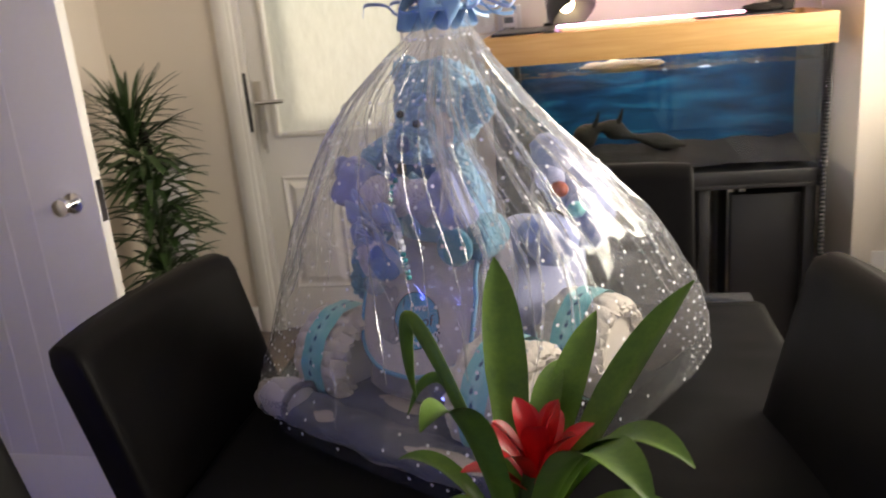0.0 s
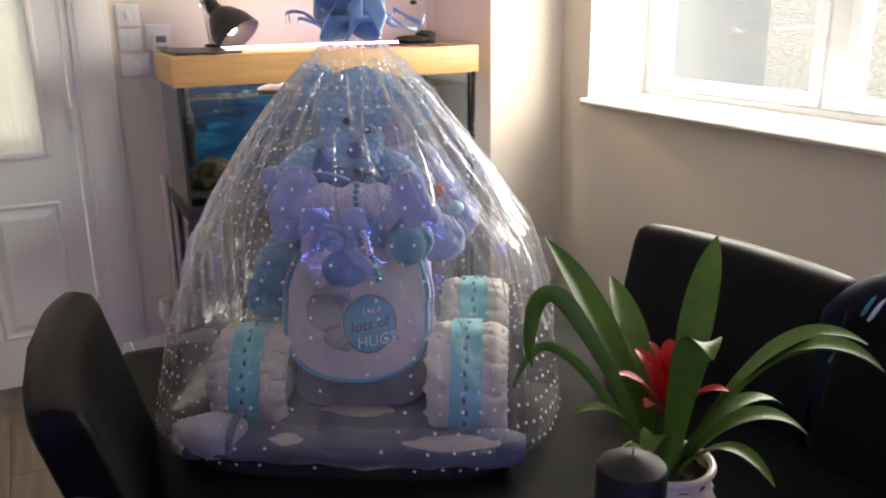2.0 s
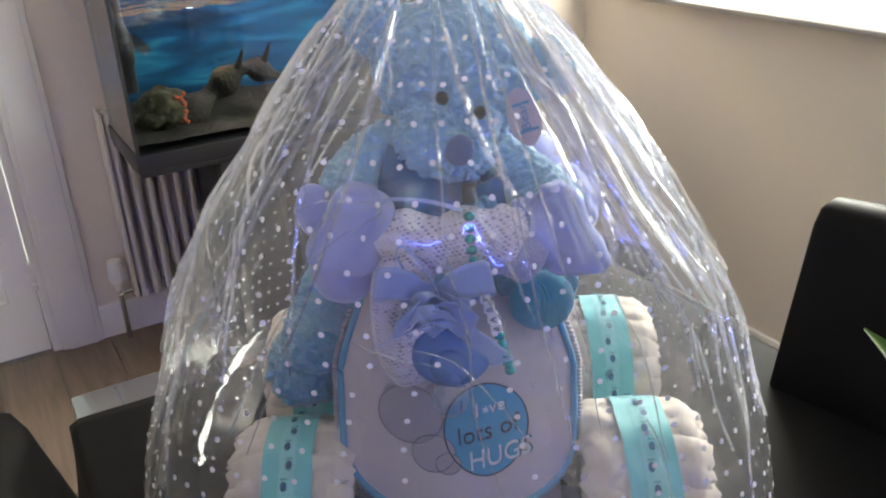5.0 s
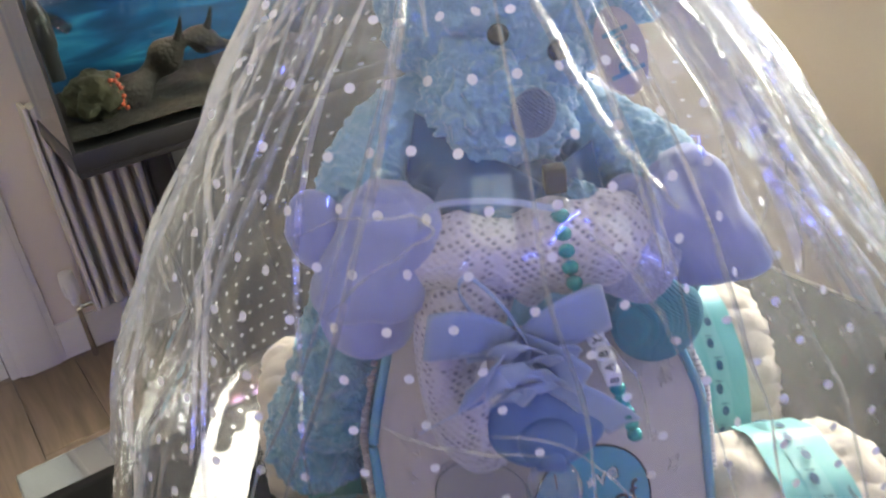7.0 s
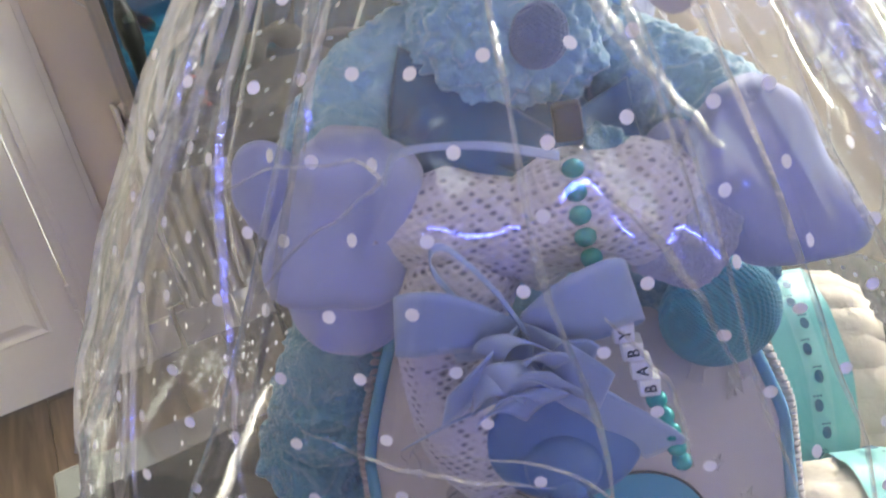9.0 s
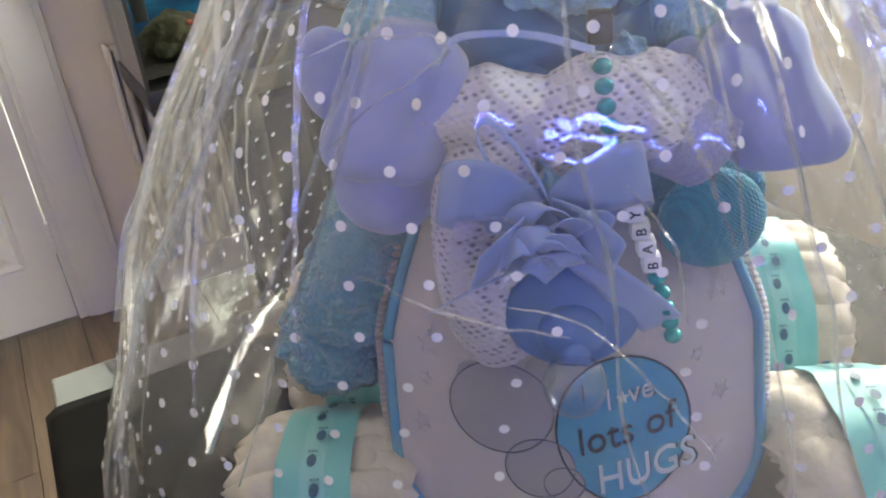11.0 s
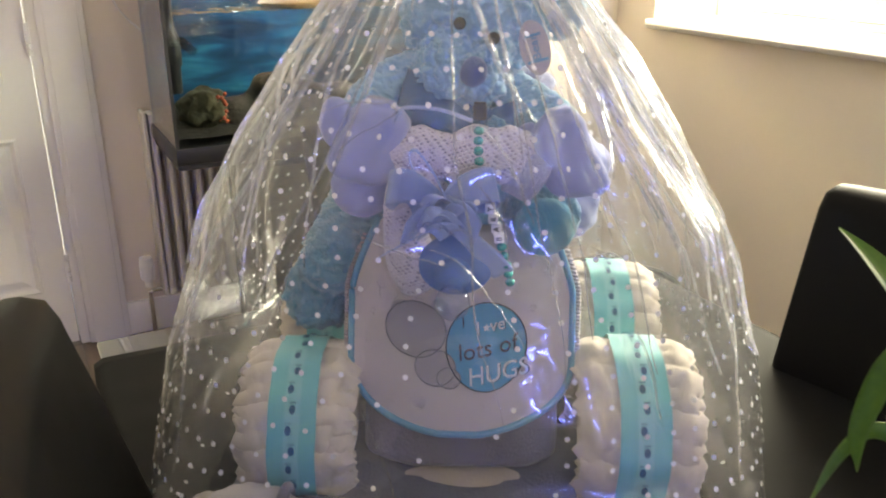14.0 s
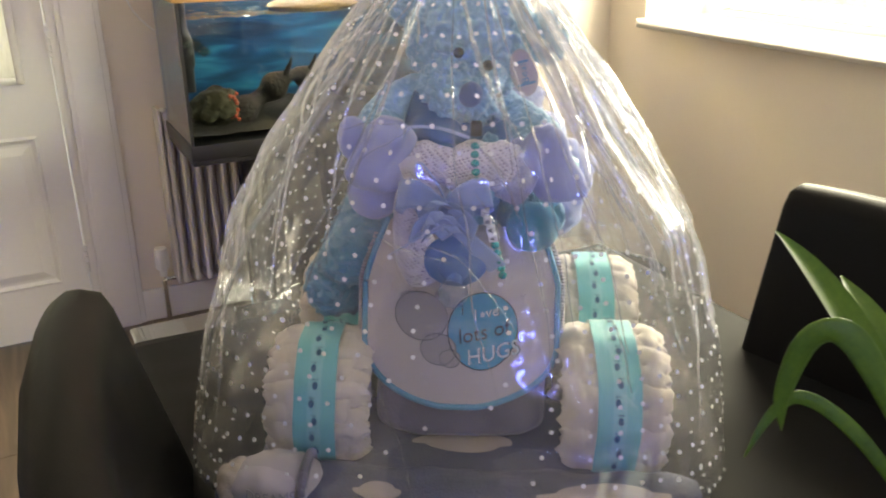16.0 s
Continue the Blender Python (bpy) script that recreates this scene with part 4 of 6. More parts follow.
# plants by the back door
def strap(bm, base, tip, rise, width, n=14, fold=.25, twist=0.0, mi=0):
    """An arching strap leaf from base to tip."""
    b, t = Vector(base), Vector(tip)
    mid = (b + t) / 2 + Vector((0, 0, rise))
    pts = [b * (1 - s) ** 2 + mid * 2 * s * (1 - s) + t * s * s for s in [i / n for i in range(n + 1)]]
    rows = []
    for i, p in enumerate(pts):
        s = i / n
        d = (pts[min(i + 1, n)] - pts[max(i - 1, 0)]).normalized()
        side = d.cross(Vector((0, 0, 1)))
        side = side.normalized() if side.length > .15 else Vector((1, .3, 0)).normalized()
        nr = side.cross(d).normalized()
        side = (Matrix.Rotation(twist * s, 3, d) @ side)
        w = width * (.45 + 1.1 * s) if s < .5 else width * (1.0) * max(.03, 1 - ((s - .5) / .5) ** 2.6)
        w *= .5
        rows.append([bm.verts.new(p - side * w + nr * w * fold), bm.verts.new(p - side * w * .5 + nr * w * fold * .3), bm.verts.new(p), bm.verts.new(p + side * w * .5 + nr * w * fold * .3), bm.verts.new(p + side * w + nr * w * fold)])
    back = [[bm.verts.new(v.co + Vector((0, 0, -.0012))) for v in r] for r in rows]
    for i in range(n):
        for j in range(4):
            bm.faces.new((rows[i][j], rows[i][j + 1], rows[i + 1][j + 1], rows[i + 1][j])).material_index = mi
            bm.faces.new((back[i][j], back[i + 1][j], back[i + 1][j + 1], back[i][j + 1])).material_index = mi
    return bm


rnd = random.Random(7)
yp = thing("yucca_plant", pose(-1.62, 3.40, 0), "spiky green yucca in a tall pale grey planter", "plant")
part("planter", lathe(B(), ((0, 0), (.09, 0), (.095, .02), (.115, .88), (.130, .885), (.130, .92), (.115, .92), (.108, .87), (0, .86)), 32), PLANTER, yp, "tall pale grey planter")
part("soil", lathe(B(), ((0, .87), (.107, .87)), 24), SOIL, yp)
bm = tube(B(), [(0, 0, .86), (-.02, -.01, 1.0), (-.03, -.02, 1.12)], .022, 8, 10)
part("stem", bm, BOGWOOD, yp)
bm = B()
for k in range(150):
    a, e = rnd.uniform(0, 2 * math.pi), rnd.uniform(-.5, 1.3)
    L = rnd.uniform(.20, .34)
    hx = Vector((-.05, -.06, .98 + rnd.uniform(0, .16)))
    tip = hx + Vector((math.cos(a) * math.cos(e), math.sin(a) * math.cos(e), math.sin(e))) * L
    strap(bm, hx, tip, .06, .014, 8)
part("leaves", bm, LEAFDARK, yp, "narrow spiky leaves")
dp = thing("trailing_plant", pose(-1.50, 3.12, 0), "dark leafy plant in a black pot on the floor", "plant")
part("pot", lathe(B(), ((0, 0), (.10, 0), (.135, .36), (.145, .365), (.145, .40), (.13, .40), (.12, .35), (0, .34)), 28), BLACKPL, dp, "black pot")
bm = B()
for k in range(260):
    a = rnd.uniform(0, 2 * math.pi)
    hz = rnd.uniform(.36, 1.02)
    L = rnd.uniform(.10, .26)
    hx = Vector((math.cos(a) * .03, math.sin(a) * .03, hz))
    strap(bm, hx, hx + Vector((math.cos(a) * L, math.sin(a) * L, rnd.uniform(-.08, .10))), .05, .026, 7)
tube(bm, [(0, 0, .34), (0, 0, 1.02)], .012, 6)
part("leaves", bm, LEAFDARK, dp, "dark drooping leaves")

# blue light strip on the wall behind the table
ls = thing("light_strip", I4, "blue light strip along the wall behind the table", "light strip")
part("strip", box(B(), X0 + .012, -2.5, .88, X0 + .022, -.9, .93), LEDBLUE, ls, smooth=False)
part("track", box(B(), X0 + .0005, -2.52, .87, X0 + .0115, -.88, .94), WHITEPL, ls, smooth=False)
part("strip", box(B(), X0 + .1, Y0 + .012, .79, -.85, Y0 + .022, .84), LEDBLUE, ls, smooth=False)
part("track", box(B(), X0 + .08, Y0 + .0005, .78, -.83, Y0 + .0115, .85), WHITEPL, ls, smooth=False)
# Frame of the added rear opening, out of view.
rear_frame = thing("window_2", I4, "white frame round an added, unseen opening behind the table", "window", kind="structure")
bm = B()
for a in ((RX0, Y0 - .1, RZ0, RX0 + .06, Y0 - .04, RZ1), (RX1 - .06, Y0 - .1, RZ0, RX1, Y0 - .04, RZ1), (RX0 + .06, Y0 - .1, RZ0, RX1 - .06, Y0 - .04, RZ0 + .06), (RX0 + .06, Y0 - .1, RZ1 - .06, RX1 - .06, Y0 - .04, RZ1), (.22, Y0 - .1, RZ0 + .06, .28, Y0 - .04, RZ1 - .06)):
    box(bm, *a, bev=.004)
part("window_frame", bm, PVC, rear_frame)

# ---- the wrapped nappy trike: local x across, y to its rear, z up from the cloth ----
CK = pose(-.046, 1.486, .756, 0, 0, -31)
GIFT = "wrapped gift"


def ck(x=0, y=0, z=0, rx=0, ry=0, rz=0):
    return CK @ pose(x, y, z, rx, ry, rz)


solid("gift_board", box(B(), -.285, -.200, 0, .285, .46, .008, bev=.003), mat("matt_black_card", (0.008, 0.008, 0.009), (0.005, 0.005, 0.006), 0.85, spec=0.1), ck(), "black board carrying the wrapped gift", "board", GIFT)


def nappy_wheel(m, R, W, label, n=11, seed=0):
    """A wheel of overlapping rolled nappies held by a printed ribbon; axis along x."""
    w = thing("rolled_nappies", m, label, "nappies", GIFT)
    def pad(u, v):
        a = u * 1.55
        x = (v - .5) * W * (1 + .10 * noise.noise(Vector((u * 11, seed, 2))))
        x += W * max(0, abs(v - .5) - .34) * .55 * math.copysign(1, v - .5) * noise.noise(Vector((u * 34, seed * 3 + (5 if v > .5 else 0), 7)))
        ease = min(1, u * 7) * min(1, (1 - u) * 7 + .25)
        r = R - .026 + .022 * (1 - u) ** .6 * ease + .0045 * noise.noise(Vector((u * 9, v * 6, seed))) + .0035 * noise.noise(Vector((u * 20, v * 9, seed))) + .0022 * noise.noise(Vector((u * 8, v * 42, seed)))
        r -= .006 * max(0, 1 - abs(v - .5) / .24)
        edge = abs(v - .5) * 2
        r -= .012 * max(0, edge - .8) / .2
        return Vector((x, -math.sin(a) * r, math.cos(a) * r))
    me = finish("nappy", thick_sheet(B(), pad, 26, 34, -.010), NAPPY, True, 60)
    for k in range(n):
        ob = new("nappy", me)
        ob.parent = w
        ob.matrix_local = pose(0, 0, 0, 360 / n * k + 8)
    core = B()
    lathe(core, ((0, -W * .46), (R * .35, -W * .47), (R * .6, -W * .44), (R * .86, -W * .42), (R * .9, 0), (R * .86, W * .42), (R * .6, W * .44), (R * .35, W * .47), (0, W * .46)), 40, m=pose(0, 0, 0, 0, 90))
    part("core", core, NAPPY, w, "rolled nappy core")
    def band(u, v, hw, ex):
        a = 2 * math.pi * u
        return Vector(((v - .5) * hw + .0015 * math.sin(a * 3), math.cos(a) * (R + ex + .0015 * math.sin(a * n)), math.sin(a) * (R + ex + .0015 * math.sin(a * n))))
    bm = B()
    surf(bm, lambda u, v: band(u, v, .056, .0068), 72, 4, closed_u=True)
    rb = part("ribbon", bm, RIBBON, w, "teal satin ribbon printed with footprints", angle=None)
    bm = B()
    surf(bm, lambda u, v: band(u, v, .018, .0076), 72, 2, closed_u=True)
    part("ribbon_stripe", bm, RIBBONMID, rb, angle=None)
    bm = B()
    N = int(2 * math.pi * R / .021)
    for k in range(N):
        mm = pose(0, 0, 0, 360 / N * k) @ Matrix.Translation((.0, 0, R + .0094))
        plate(bm, oval(.0036, .0056, 12, -.002 if k % 2 else .002, -.002), mm, .0004)
        for t in range(3):
            plate(bm, oval(.0010, .0010, 7, (-.002 if k % 2 else .002) + (t - 1) * .0026, .0060), mm, .0004)
    part("footprint_print", bm, FEET, rb)
    return w


nappy_wheel(ck(-.190, -.058, .103), .096, .124, "front wheel of rolled white nappies tied with teal ribbon", seed=1)
nappy_wheel(ck(.207, -.060, .109), .103, .126, "front wheel of rolled white nappies tied with teal ribbon", seed=4)
nappy_wheel(ck(.208, .205, .107), .100, .125, "rear wheel of rolled white nappies tied with teal ribbon", seed=7)
nappy_wheel(ck(-.198, .205, .107), .100, .125, "rear wheel of rolled white nappies tied with teal ribbon", seed=9)

# front blanket roll with clouds
def roll(u, v):
    x = (u - .5) * .625
    a = 2 * math.pi * v
    ex = abs(u - .5) * 2
    r = .036 * (1 - .5 * max(0, ex - .9) * 10 * .55)
    r *= 1 + .24 * noise.noise(Vector((x * 16, math.cos(a) * 1.3, math.sin(a) * 1.3))) + .05 * math.sin(a * 3 + x * 9) + .06 * noise.noise(Vector((x * 50, math.cos(a) * 3, math.sin(a) * 3)))
    r *= .93
    sag = 1 - .10 * abs(noise.noise(Vector((x * 7, 0, 2))))
    return Vector((x, -.190 + 1.25 * r * math.cos(a) - .008 * math.cos(x * 9), .0385 + r * .86 * sag * math.sin(a)))


fb = thing("rolled_blanket", ck(), "dark grey fleece blanket with cream clouds rolled along the front", "blanket", GIFT)
bm = B(); surf(bm, roll, 70, 28)
bmesh.ops.remove_doubles(bm, verts=bm.verts[:], dist=.0002)
part("roll", bm, NAVYBLANKET, fb, angle=None)
def shelf_pt(u, v):
    x, y = (u - .5) * .56, -.17 + v * .16
    return Vector((x, y, .055 + .020 * v - .02 * max(0, v - .8) + .006 * noise.noise(Vector((x * 12, y * 20, 4))) - .9 * max(0, abs(x) - .24)))
part("flap", thick_sheet(B(), shelf_pt, 50, 16, .008), NAVYBLANKET, fb, angle=None)


def cloud(fn, u0, v0, su, sv, name="cloud_print"):
    """A cloud outline laid on a surface function."""
    bm = B()
    ns = 40
    ring, ctr = [], fn(u0, v0)
    for i in range(ns):
        a = 2 * math.pi * i / ns
        r = 1 + .16 * abs(math.sin(a * 2.5 + .6)) if math.sin(a) > -.15 else .82
        ring.append((u0 + su * r * math.cos(a), v0 + sv * r * math.sin(a)))
    c = bm.verts.new(ctr)
    levels = []
    for k in (.35, .7, 1.0):
        levels.append([bm.verts.new(fn(u0 + (a - u0) * k, v0 + (b - v0) * k)) for a, b in ring])
    for i in range(ns):
        j = (i + 1) % ns
        bm.faces.new((c, levels[0][i], levels[0][j]))
        for p, q in zip(levels, levels[1:]):
            bm.faces.new((p[i], q[i], q[j], p[j]))
    return bm


def off_roll(u, v):
    p = roll(u, v)
    c = Vector((p.x, -.190 - .008 * math.cos(p.x * 9), .0385))
    return p + (p - c).normalized() * .0018


for u0, v0, su, sv in ((.80, .34, .12, .075), (.34, .33, .045, .06), (.60, .62, .06, .05)):
    part("cloud_print", cloud(off_roll, u0, v0, su, sv), CLOUD, fb, "cream cloud", angle=None)
part("cloud_print", cloud(lambda u, v: shelf_pt(u, v) + Vector((0, 0, .0016)), .51, .36, .11, .14), CLOUD, fb, "cream cloud", angle=None)

# pair of rolled socks at one end, with a printed word
sk = thing("rolled_socks", ck(), "rolled pale socks with a printed word on the cuff", "socks", GIFT)
sb = B()
blob(sb, (-.232, -.193, .052), (.062, .046, .040), (0, 0, 4), 4, .005, 30, 1)
part("sock", sb, BIB, sk)
part("toe", blob(B(), (-.288, -.19, .045), (.026, .038, .032), (0, 0, 0), 4, .005, 30, 4), CLOUD, sk)
part("cuff", tube(B(), [(-.196 + .004 * math.sin(a), -.193 + .041 * math.cos(a), .053 + .035 * math.sin(a)) for a in [k * math.pi / 12 for k in range(24)]], .007, 8, closed=True), TOWEL, sk)
def sock_text(x, y, z):
    Xs, Zs = -.232 + x, .058 + y
    dx, dz = (Xs + .232) / .062, (Zs - .052) / .040
    return Vector((Xs, -.193 - .046 * math.sqrt(max(.05, 1 - dx * dx - dz * dz)) - .006 - z, Zs))
part("printed_word", letters("DREAMS", .017, sock_text), GREYPRINT, sk, "grey printed word")

# body roll under the bib
def body_pt(u, v):
    a = 2 * math.pi * u
    x, y = math.cos(a), math.sin(a)
    e = .45
    x, y = math.copysign(abs(x) ** e, x), math.copysign(abs(y) ** e, y)
    z = .066 + v * .265
    k = 1 - .25 * max(0, v - .8) * 4 * max(0, v - .8) - (.10 if v < .03 else 0)
    return Vector((x * .122 * k, .012 + y * .105 * k + .10 * (v - .15) * (1 if y < 0 else .2), z + .003 * noise.noise(Vector((x * 3, y * 3, v * 14)))))
bm = B(); r = surf(bm, body_pt, 64, 30, closed_u=True)
bm.faces.new(r[0][::-1]); bm.faces.new(r[-1])
solid("folded_towel", bm, TOWEL, ck(), "grey lilac fleece folded as the trike body", "towel", GIFT, angle=None)
bm = B()
box(bm, -.11, -.085, .012, .11, .40, .068, bev=.02, seg=3)
solid("folded_fleece", bm, NAVYBLANKET, ck(), "dark folded fleece under the trike body", "blanket", GIFT)
bm = box(B(), -.10, .125, .07, .10, .42, .30, bev=.05, seg=4)
for v in bm.verts:
    v.co += Vector((1, 1, 1)) * .006 * noise.noise(v.co * 18)
solid("rolled_towel", bm, TERRY, ck(), "lilac towel rolled up as the rear seat", "towel", GIFT)
bm = B()
blob(bm, (.13, .20, .31), (.06, .05, .05), (10, 20, 0), 4, .008, 26, 2)
blob(bm, (.16, .30, .33), (.05, .06, .06), (0, 0, 30), 4, .008, 26, 5)
blob(bm, (.10, .36, .37), (.07, .05, .06), (0, 0, 10), 4, .008, 26, 8)
solid("folded_sleepsuit", bm, MITT, ck(), "pale patterned sleepsuit bundled behind the bear", "clothes", GIFT)
bm = B()
blob(bm, (.08, .30, .45), (.045, .04, .045), (0, 0, 0), 4, .008, 30, 3)
blob(bm, (.09, .27, .41), (.03, .03, .03), (0, 0, 0), 3, .006, 30, 4)
solid("small_soft_toy", bm, TERRY, ck(), "small lilac soft toy tucked behind the bear", "soft toy", GIFT)
for c, mt, lab in (((.125, .25, .395), CORAL, "red"), ((.165, .245, .36), RIBBON, "green")):
    solid("toy_block", blob(B(), c, (.018, .018, .016), sub=3), mt, ck(), lab + " plastic teether bead tucked among the clothes", "teether", GIFT)

# bib
def bib_pt(X, z, off=0.0):
    y = -.120 + .325 * (z - .137) + 2.3 * X * X + .003 * noise.noise(Vector((X * 20, z * 20, 3)))
    if z > .27:
        y += 1.4 * (z - .27) ** 2 * 6
    return Vector((X, y - off, z))


def bib_w(z):
    if z < .20:
        q = (z - .128) / .072
        return .132 * (1 - (1 - max(0, min(1, q))) ** 2.6) ** .5 * .98 + .003
    if z > .27:
        return .132 - .9 * (z - .27) ** 1.35
    return .132


bib = thing("baby_bib", ck(), "white baby bib with blue binding and a blue round print", "bib", GIFT)
zs = lambda v: .1285 + (v ** 1.6) * (.345 - .1285)
bm = thick_sheet(B(), lambda u, v: bib_pt((u - .5) * 2 * bib_w(zs(v)), zs(v)), 40, 44, .003)
part("cloth", bm, BIB, bib, angle=None)
edge = [bib_pt(-bib_w(zs(1 - k / 40)), zs(1 - k / 40), .001) for k in range(41)] + [bib_pt(bib_w(zs(k / 40)), zs(k / 40), .001) for k in range(41)]
part("binding", tube(B(), edge, .0042, 8, 160), TRIM, bib, "blue bias binding", angle=None)
lace = B()
for sx in (-1, 1):
    for k in range(46):
        z = .15 + k * .0042
        p = bib_pt(sx * (bib_w(z) + .004), z, -.006)
        blob(lace, p + Vector((sx * .004, .004, 0)), (.0042, .005, .0026), sub=1)
part("lace_edge", lace, BIB, bib, "white looped lace edge")
CX, CZ, CR = .031, .227, .049
def on_bib(x, y, z=0.0, off=.0022):
    p = bib_pt(x, y)
    return p + Vector((0, -off - z, 0))
bm = B()
ctr = bm.verts.new(on_bib(CX, CZ))
rings = []
for k in range(1, 6):
    rings.append([bm.verts.new(on_bib(CX + CR * .95 * k / 5 * math.cos(a), CZ + CR * k / 5 * math.sin(a))) for a in [i * math.pi / 24 for i in range(48)]])
for i in range(48):
    j = (i + 1) % 48
    bm.faces.new((ctr, rings[0][i], rings[0][j]))
    for p, q in zip(rings, rings[1:]):
        bm.faces.new((p[i], q[i], q[j], p[j]))
part("round_print", bm, CIRCLE, bib, "blue round applique", angle=None)
part("print_outline", tube(B(), [on_bib(CX + CR * .95 * math.cos(a), CZ + CR * math.sin(a), 0, .0025) for a in [i * math.pi / 24 for i in range(48)]], .0009, 5, closed=True), INK, bib)
for txt, sz, cx, cz, tilt, mt in (("I", .016, .004, .249, .1, INK), ("l  ve", .020, .036, .244, .18, PALEPRINT), ("lots of", .027, .033, .217, .16, INK), ("HUGS", .027, .046, .190, .14, PALEPRINT)):
    def lay(x, y, z, cx=cx, cz=cz, tilt=tilt):
        return on_bib(cx + x * math.cos(tilt) - y * math.sin(tilt) * .4, cz + x * math.sin(tilt) + y, z, .0036)
    part("lettering", letters(txt, sz, lay), mt, bib, "printed words", angle=None)
    if mt is PALEPRINT:
        part("letter_shadow", letters(txt, sz * 1.03, lambda x, y, z: lay(x + .0009, y - .0010, z) + Vector((0, .0011, 0))), INK, bib, "dark edge of the words", angle=None)
def star(cx, cz, r, rot=0.0):
    return [(cx + (r if k % 2 == 0 else r * .45) * math.sin(rot + k * math.pi / 5), cz + (r if k % 2 == 0 else r * .45) * math.cos(rot + k * math.pi / 5)) for k in range(10)]
def lay_poly(bm, pts, off):
    c = bm.verts.new(on_bib(sum(p[0] for p in pts) / len(pts), sum(p[1] for p in pts) / len(pts), 0, off))
    v = [bm.verts.new(on_bib(x, z, 0, off)) for x, z in pts]
    for i in range(len(v)):
        bm.faces.new((c, v[i], v[(i + 1) % len(v)]))
bm = B(); lay_poly(bm, star(.0305, .2485, .005), .0038)
part("star_print", bm, PALEPRINT, bib)
bm = B()
rs = random.Random(3)
for k in range(40):
    x, z = rs.uniform(-.115, .115), rs.uniform(.15, .32)
    if (x - CX) ** 2 + (z - CZ) ** 2 < .0033 or ((x + .045) / .05) ** 2 + ((z - .225) / .05) ** 2 < 1:
        continue
    pts = star(x, z, rs.choice((.005, .007, .009)), rs.uniform(0, 1))
    tube(bm, [on_bib(a, b, 0, .0012) for a, b in pts], .00055, 4, closed=True)
part("star_print", bm, BIBSTAR, bib, "faint outlined stars")
for cx, cz, rx, rz in ((-.052, .243, .036, .031), (-.070, .262, .012, .011), (-.024, .268, .011, .012), (-.028, .203, .024, .020), (-.012, .192, .014, .011)):
    bm = B(); lay_poly(bm, oval(rx, rz, 32, cx, cz), .0024 + (.0004 if rx < .03 else 0))
    pc = part("grey_patch", bm, GREYPRINT, bib, "plain grey rounded applique", angle=None)
    if rx > .013:
        part("patch_outline", tube(B(), [on_bib(x, z, 0, .0030) for x, z in oval(rx, rz, 32, cx, cz)], .0006, 4, closed=True), NAVYBLANKET, pc)

# teddy bear, one mesh with its own materials
def limb(bm, pts, r, amp=.005, freq=78.0, seed=0.0, mi=0, n=64, steps=90):
    """A stuffed arm or leg along pts with rounded ends and a short fur pile."""
    n0 = len(bm.verts)
    tube(bm, pts, lambda s: r(s) * math.sqrt(max(.03, 1 - max(0, (s - .82) / .18) ** 2)) * math.sqrt(max(.2, 1 - max(0, (.1 - s) / .1) ** 2)), n, steps, mi=mi)
    bm.verts.ensure_lookup_table()
    bm.normal_update()
    for v in bm.verts[n0:]:
        q = v.co * freq + Vector((seed, seed * 2, 3))
        v.co += v.normal * amp * (abs(noise.noise(q)) * 1.6 - .35 + .5 * noise.noise(q * 2.7) + .25 * noise.noise(q * 5))
    return bm


bm = B()
blob(bm, (.0, .075, .40), (.095, .080, .125), (0, 0, 0), 5, .006, 60, 1)
blob(bm, (.022, .055, .602), (.088, .076, .078), (0, 8, 0), 6, .0065, 78, 2, curl=.3)
blob(bm, (.006, -.004, .540), (.052, .048, .044), (0, 10, 0), 6, .0075, 72, 3, curl=.35)
blob(bm, (-.004, .004, .572), (.030, .034, .026), (0, 0, 0), 5, .006, 78, 21, curl=.3)
blob(bm, (.040, .002, .566), (.028, .034, .026), (0, 0, 0), 5, .006, 78, 22, curl=.3)
for c, sd in (((-.062, .065, .652), 5), ((.116, .042, .604), 6)):
    blob(bm, c, (.034, .020, .034), (0, 20, 0), 5, .005, 78, sd, curl=.3)
limb(bm, [(-.02, .045, .528), (-.060, .020, .521), (-.088, -.010, .503), (-.098, -.045, .480)], lambda t: .036 - .004 * t, seed=7)
limb(bm, [(.045, .045, .510), (.080, .018, .496), (.108, -.012, .482), (.120, -.042, .468)], lambda t: .036 - .004 * t, seed=8)
limb(bm, [(.060, .12, .35), (.090, .06, .362), (.106, .012, .370), (.107, -.012, .371)], lambda t: .042 + .002 * t, seed=14, mi=1)
limb(bm, [(-.080, .09, .405), (-.118, .055, .368), (-.146, .022, .315), (-.160, .004, .262)], lambda t: .034 + .010 * t, amp=.008, freq=60, seed=16, mi=1)
blob(bm, (-.172, .040, .250), (.050, .060, .045), (8, -8, 0), 5, .009, 60, 17, mi=1)
blob(bm, (.107, -.040, .371), (.036, .016, .034), (-8, 0, 6), 4, mi=4)
blob(bm, (.0235, -.0535, .549), (.0145, .008, .0165), (0, 10, 0), 4, .001, 60, mi=3)
for x, y, z in ((.0440, -.0385, .5820), (.0075, -.0375, .5970)):
    blob(bm, (x, y, z), (.0070, .0070, .0070), sub=3, mi=2)
UPPER = ck(-.012, 0, -.014)
solid("teddy_bear", bm, [FUR, FURDARK, EYE, GLITTER, TEALMESH], UPPER, "fluffy pale blue teddy bear riding the nappy trike", "teddy bear", GIFT, angle=None)
tg = thing("gift_tag", ck(.077, -.018, .556, 78, -14, 10), "oval white swing tag on the bear's ear", "tag", GIFT)
part("card", plate(B(), oval(.017, .030), I4, .0008), BIB, tg, smooth=False)
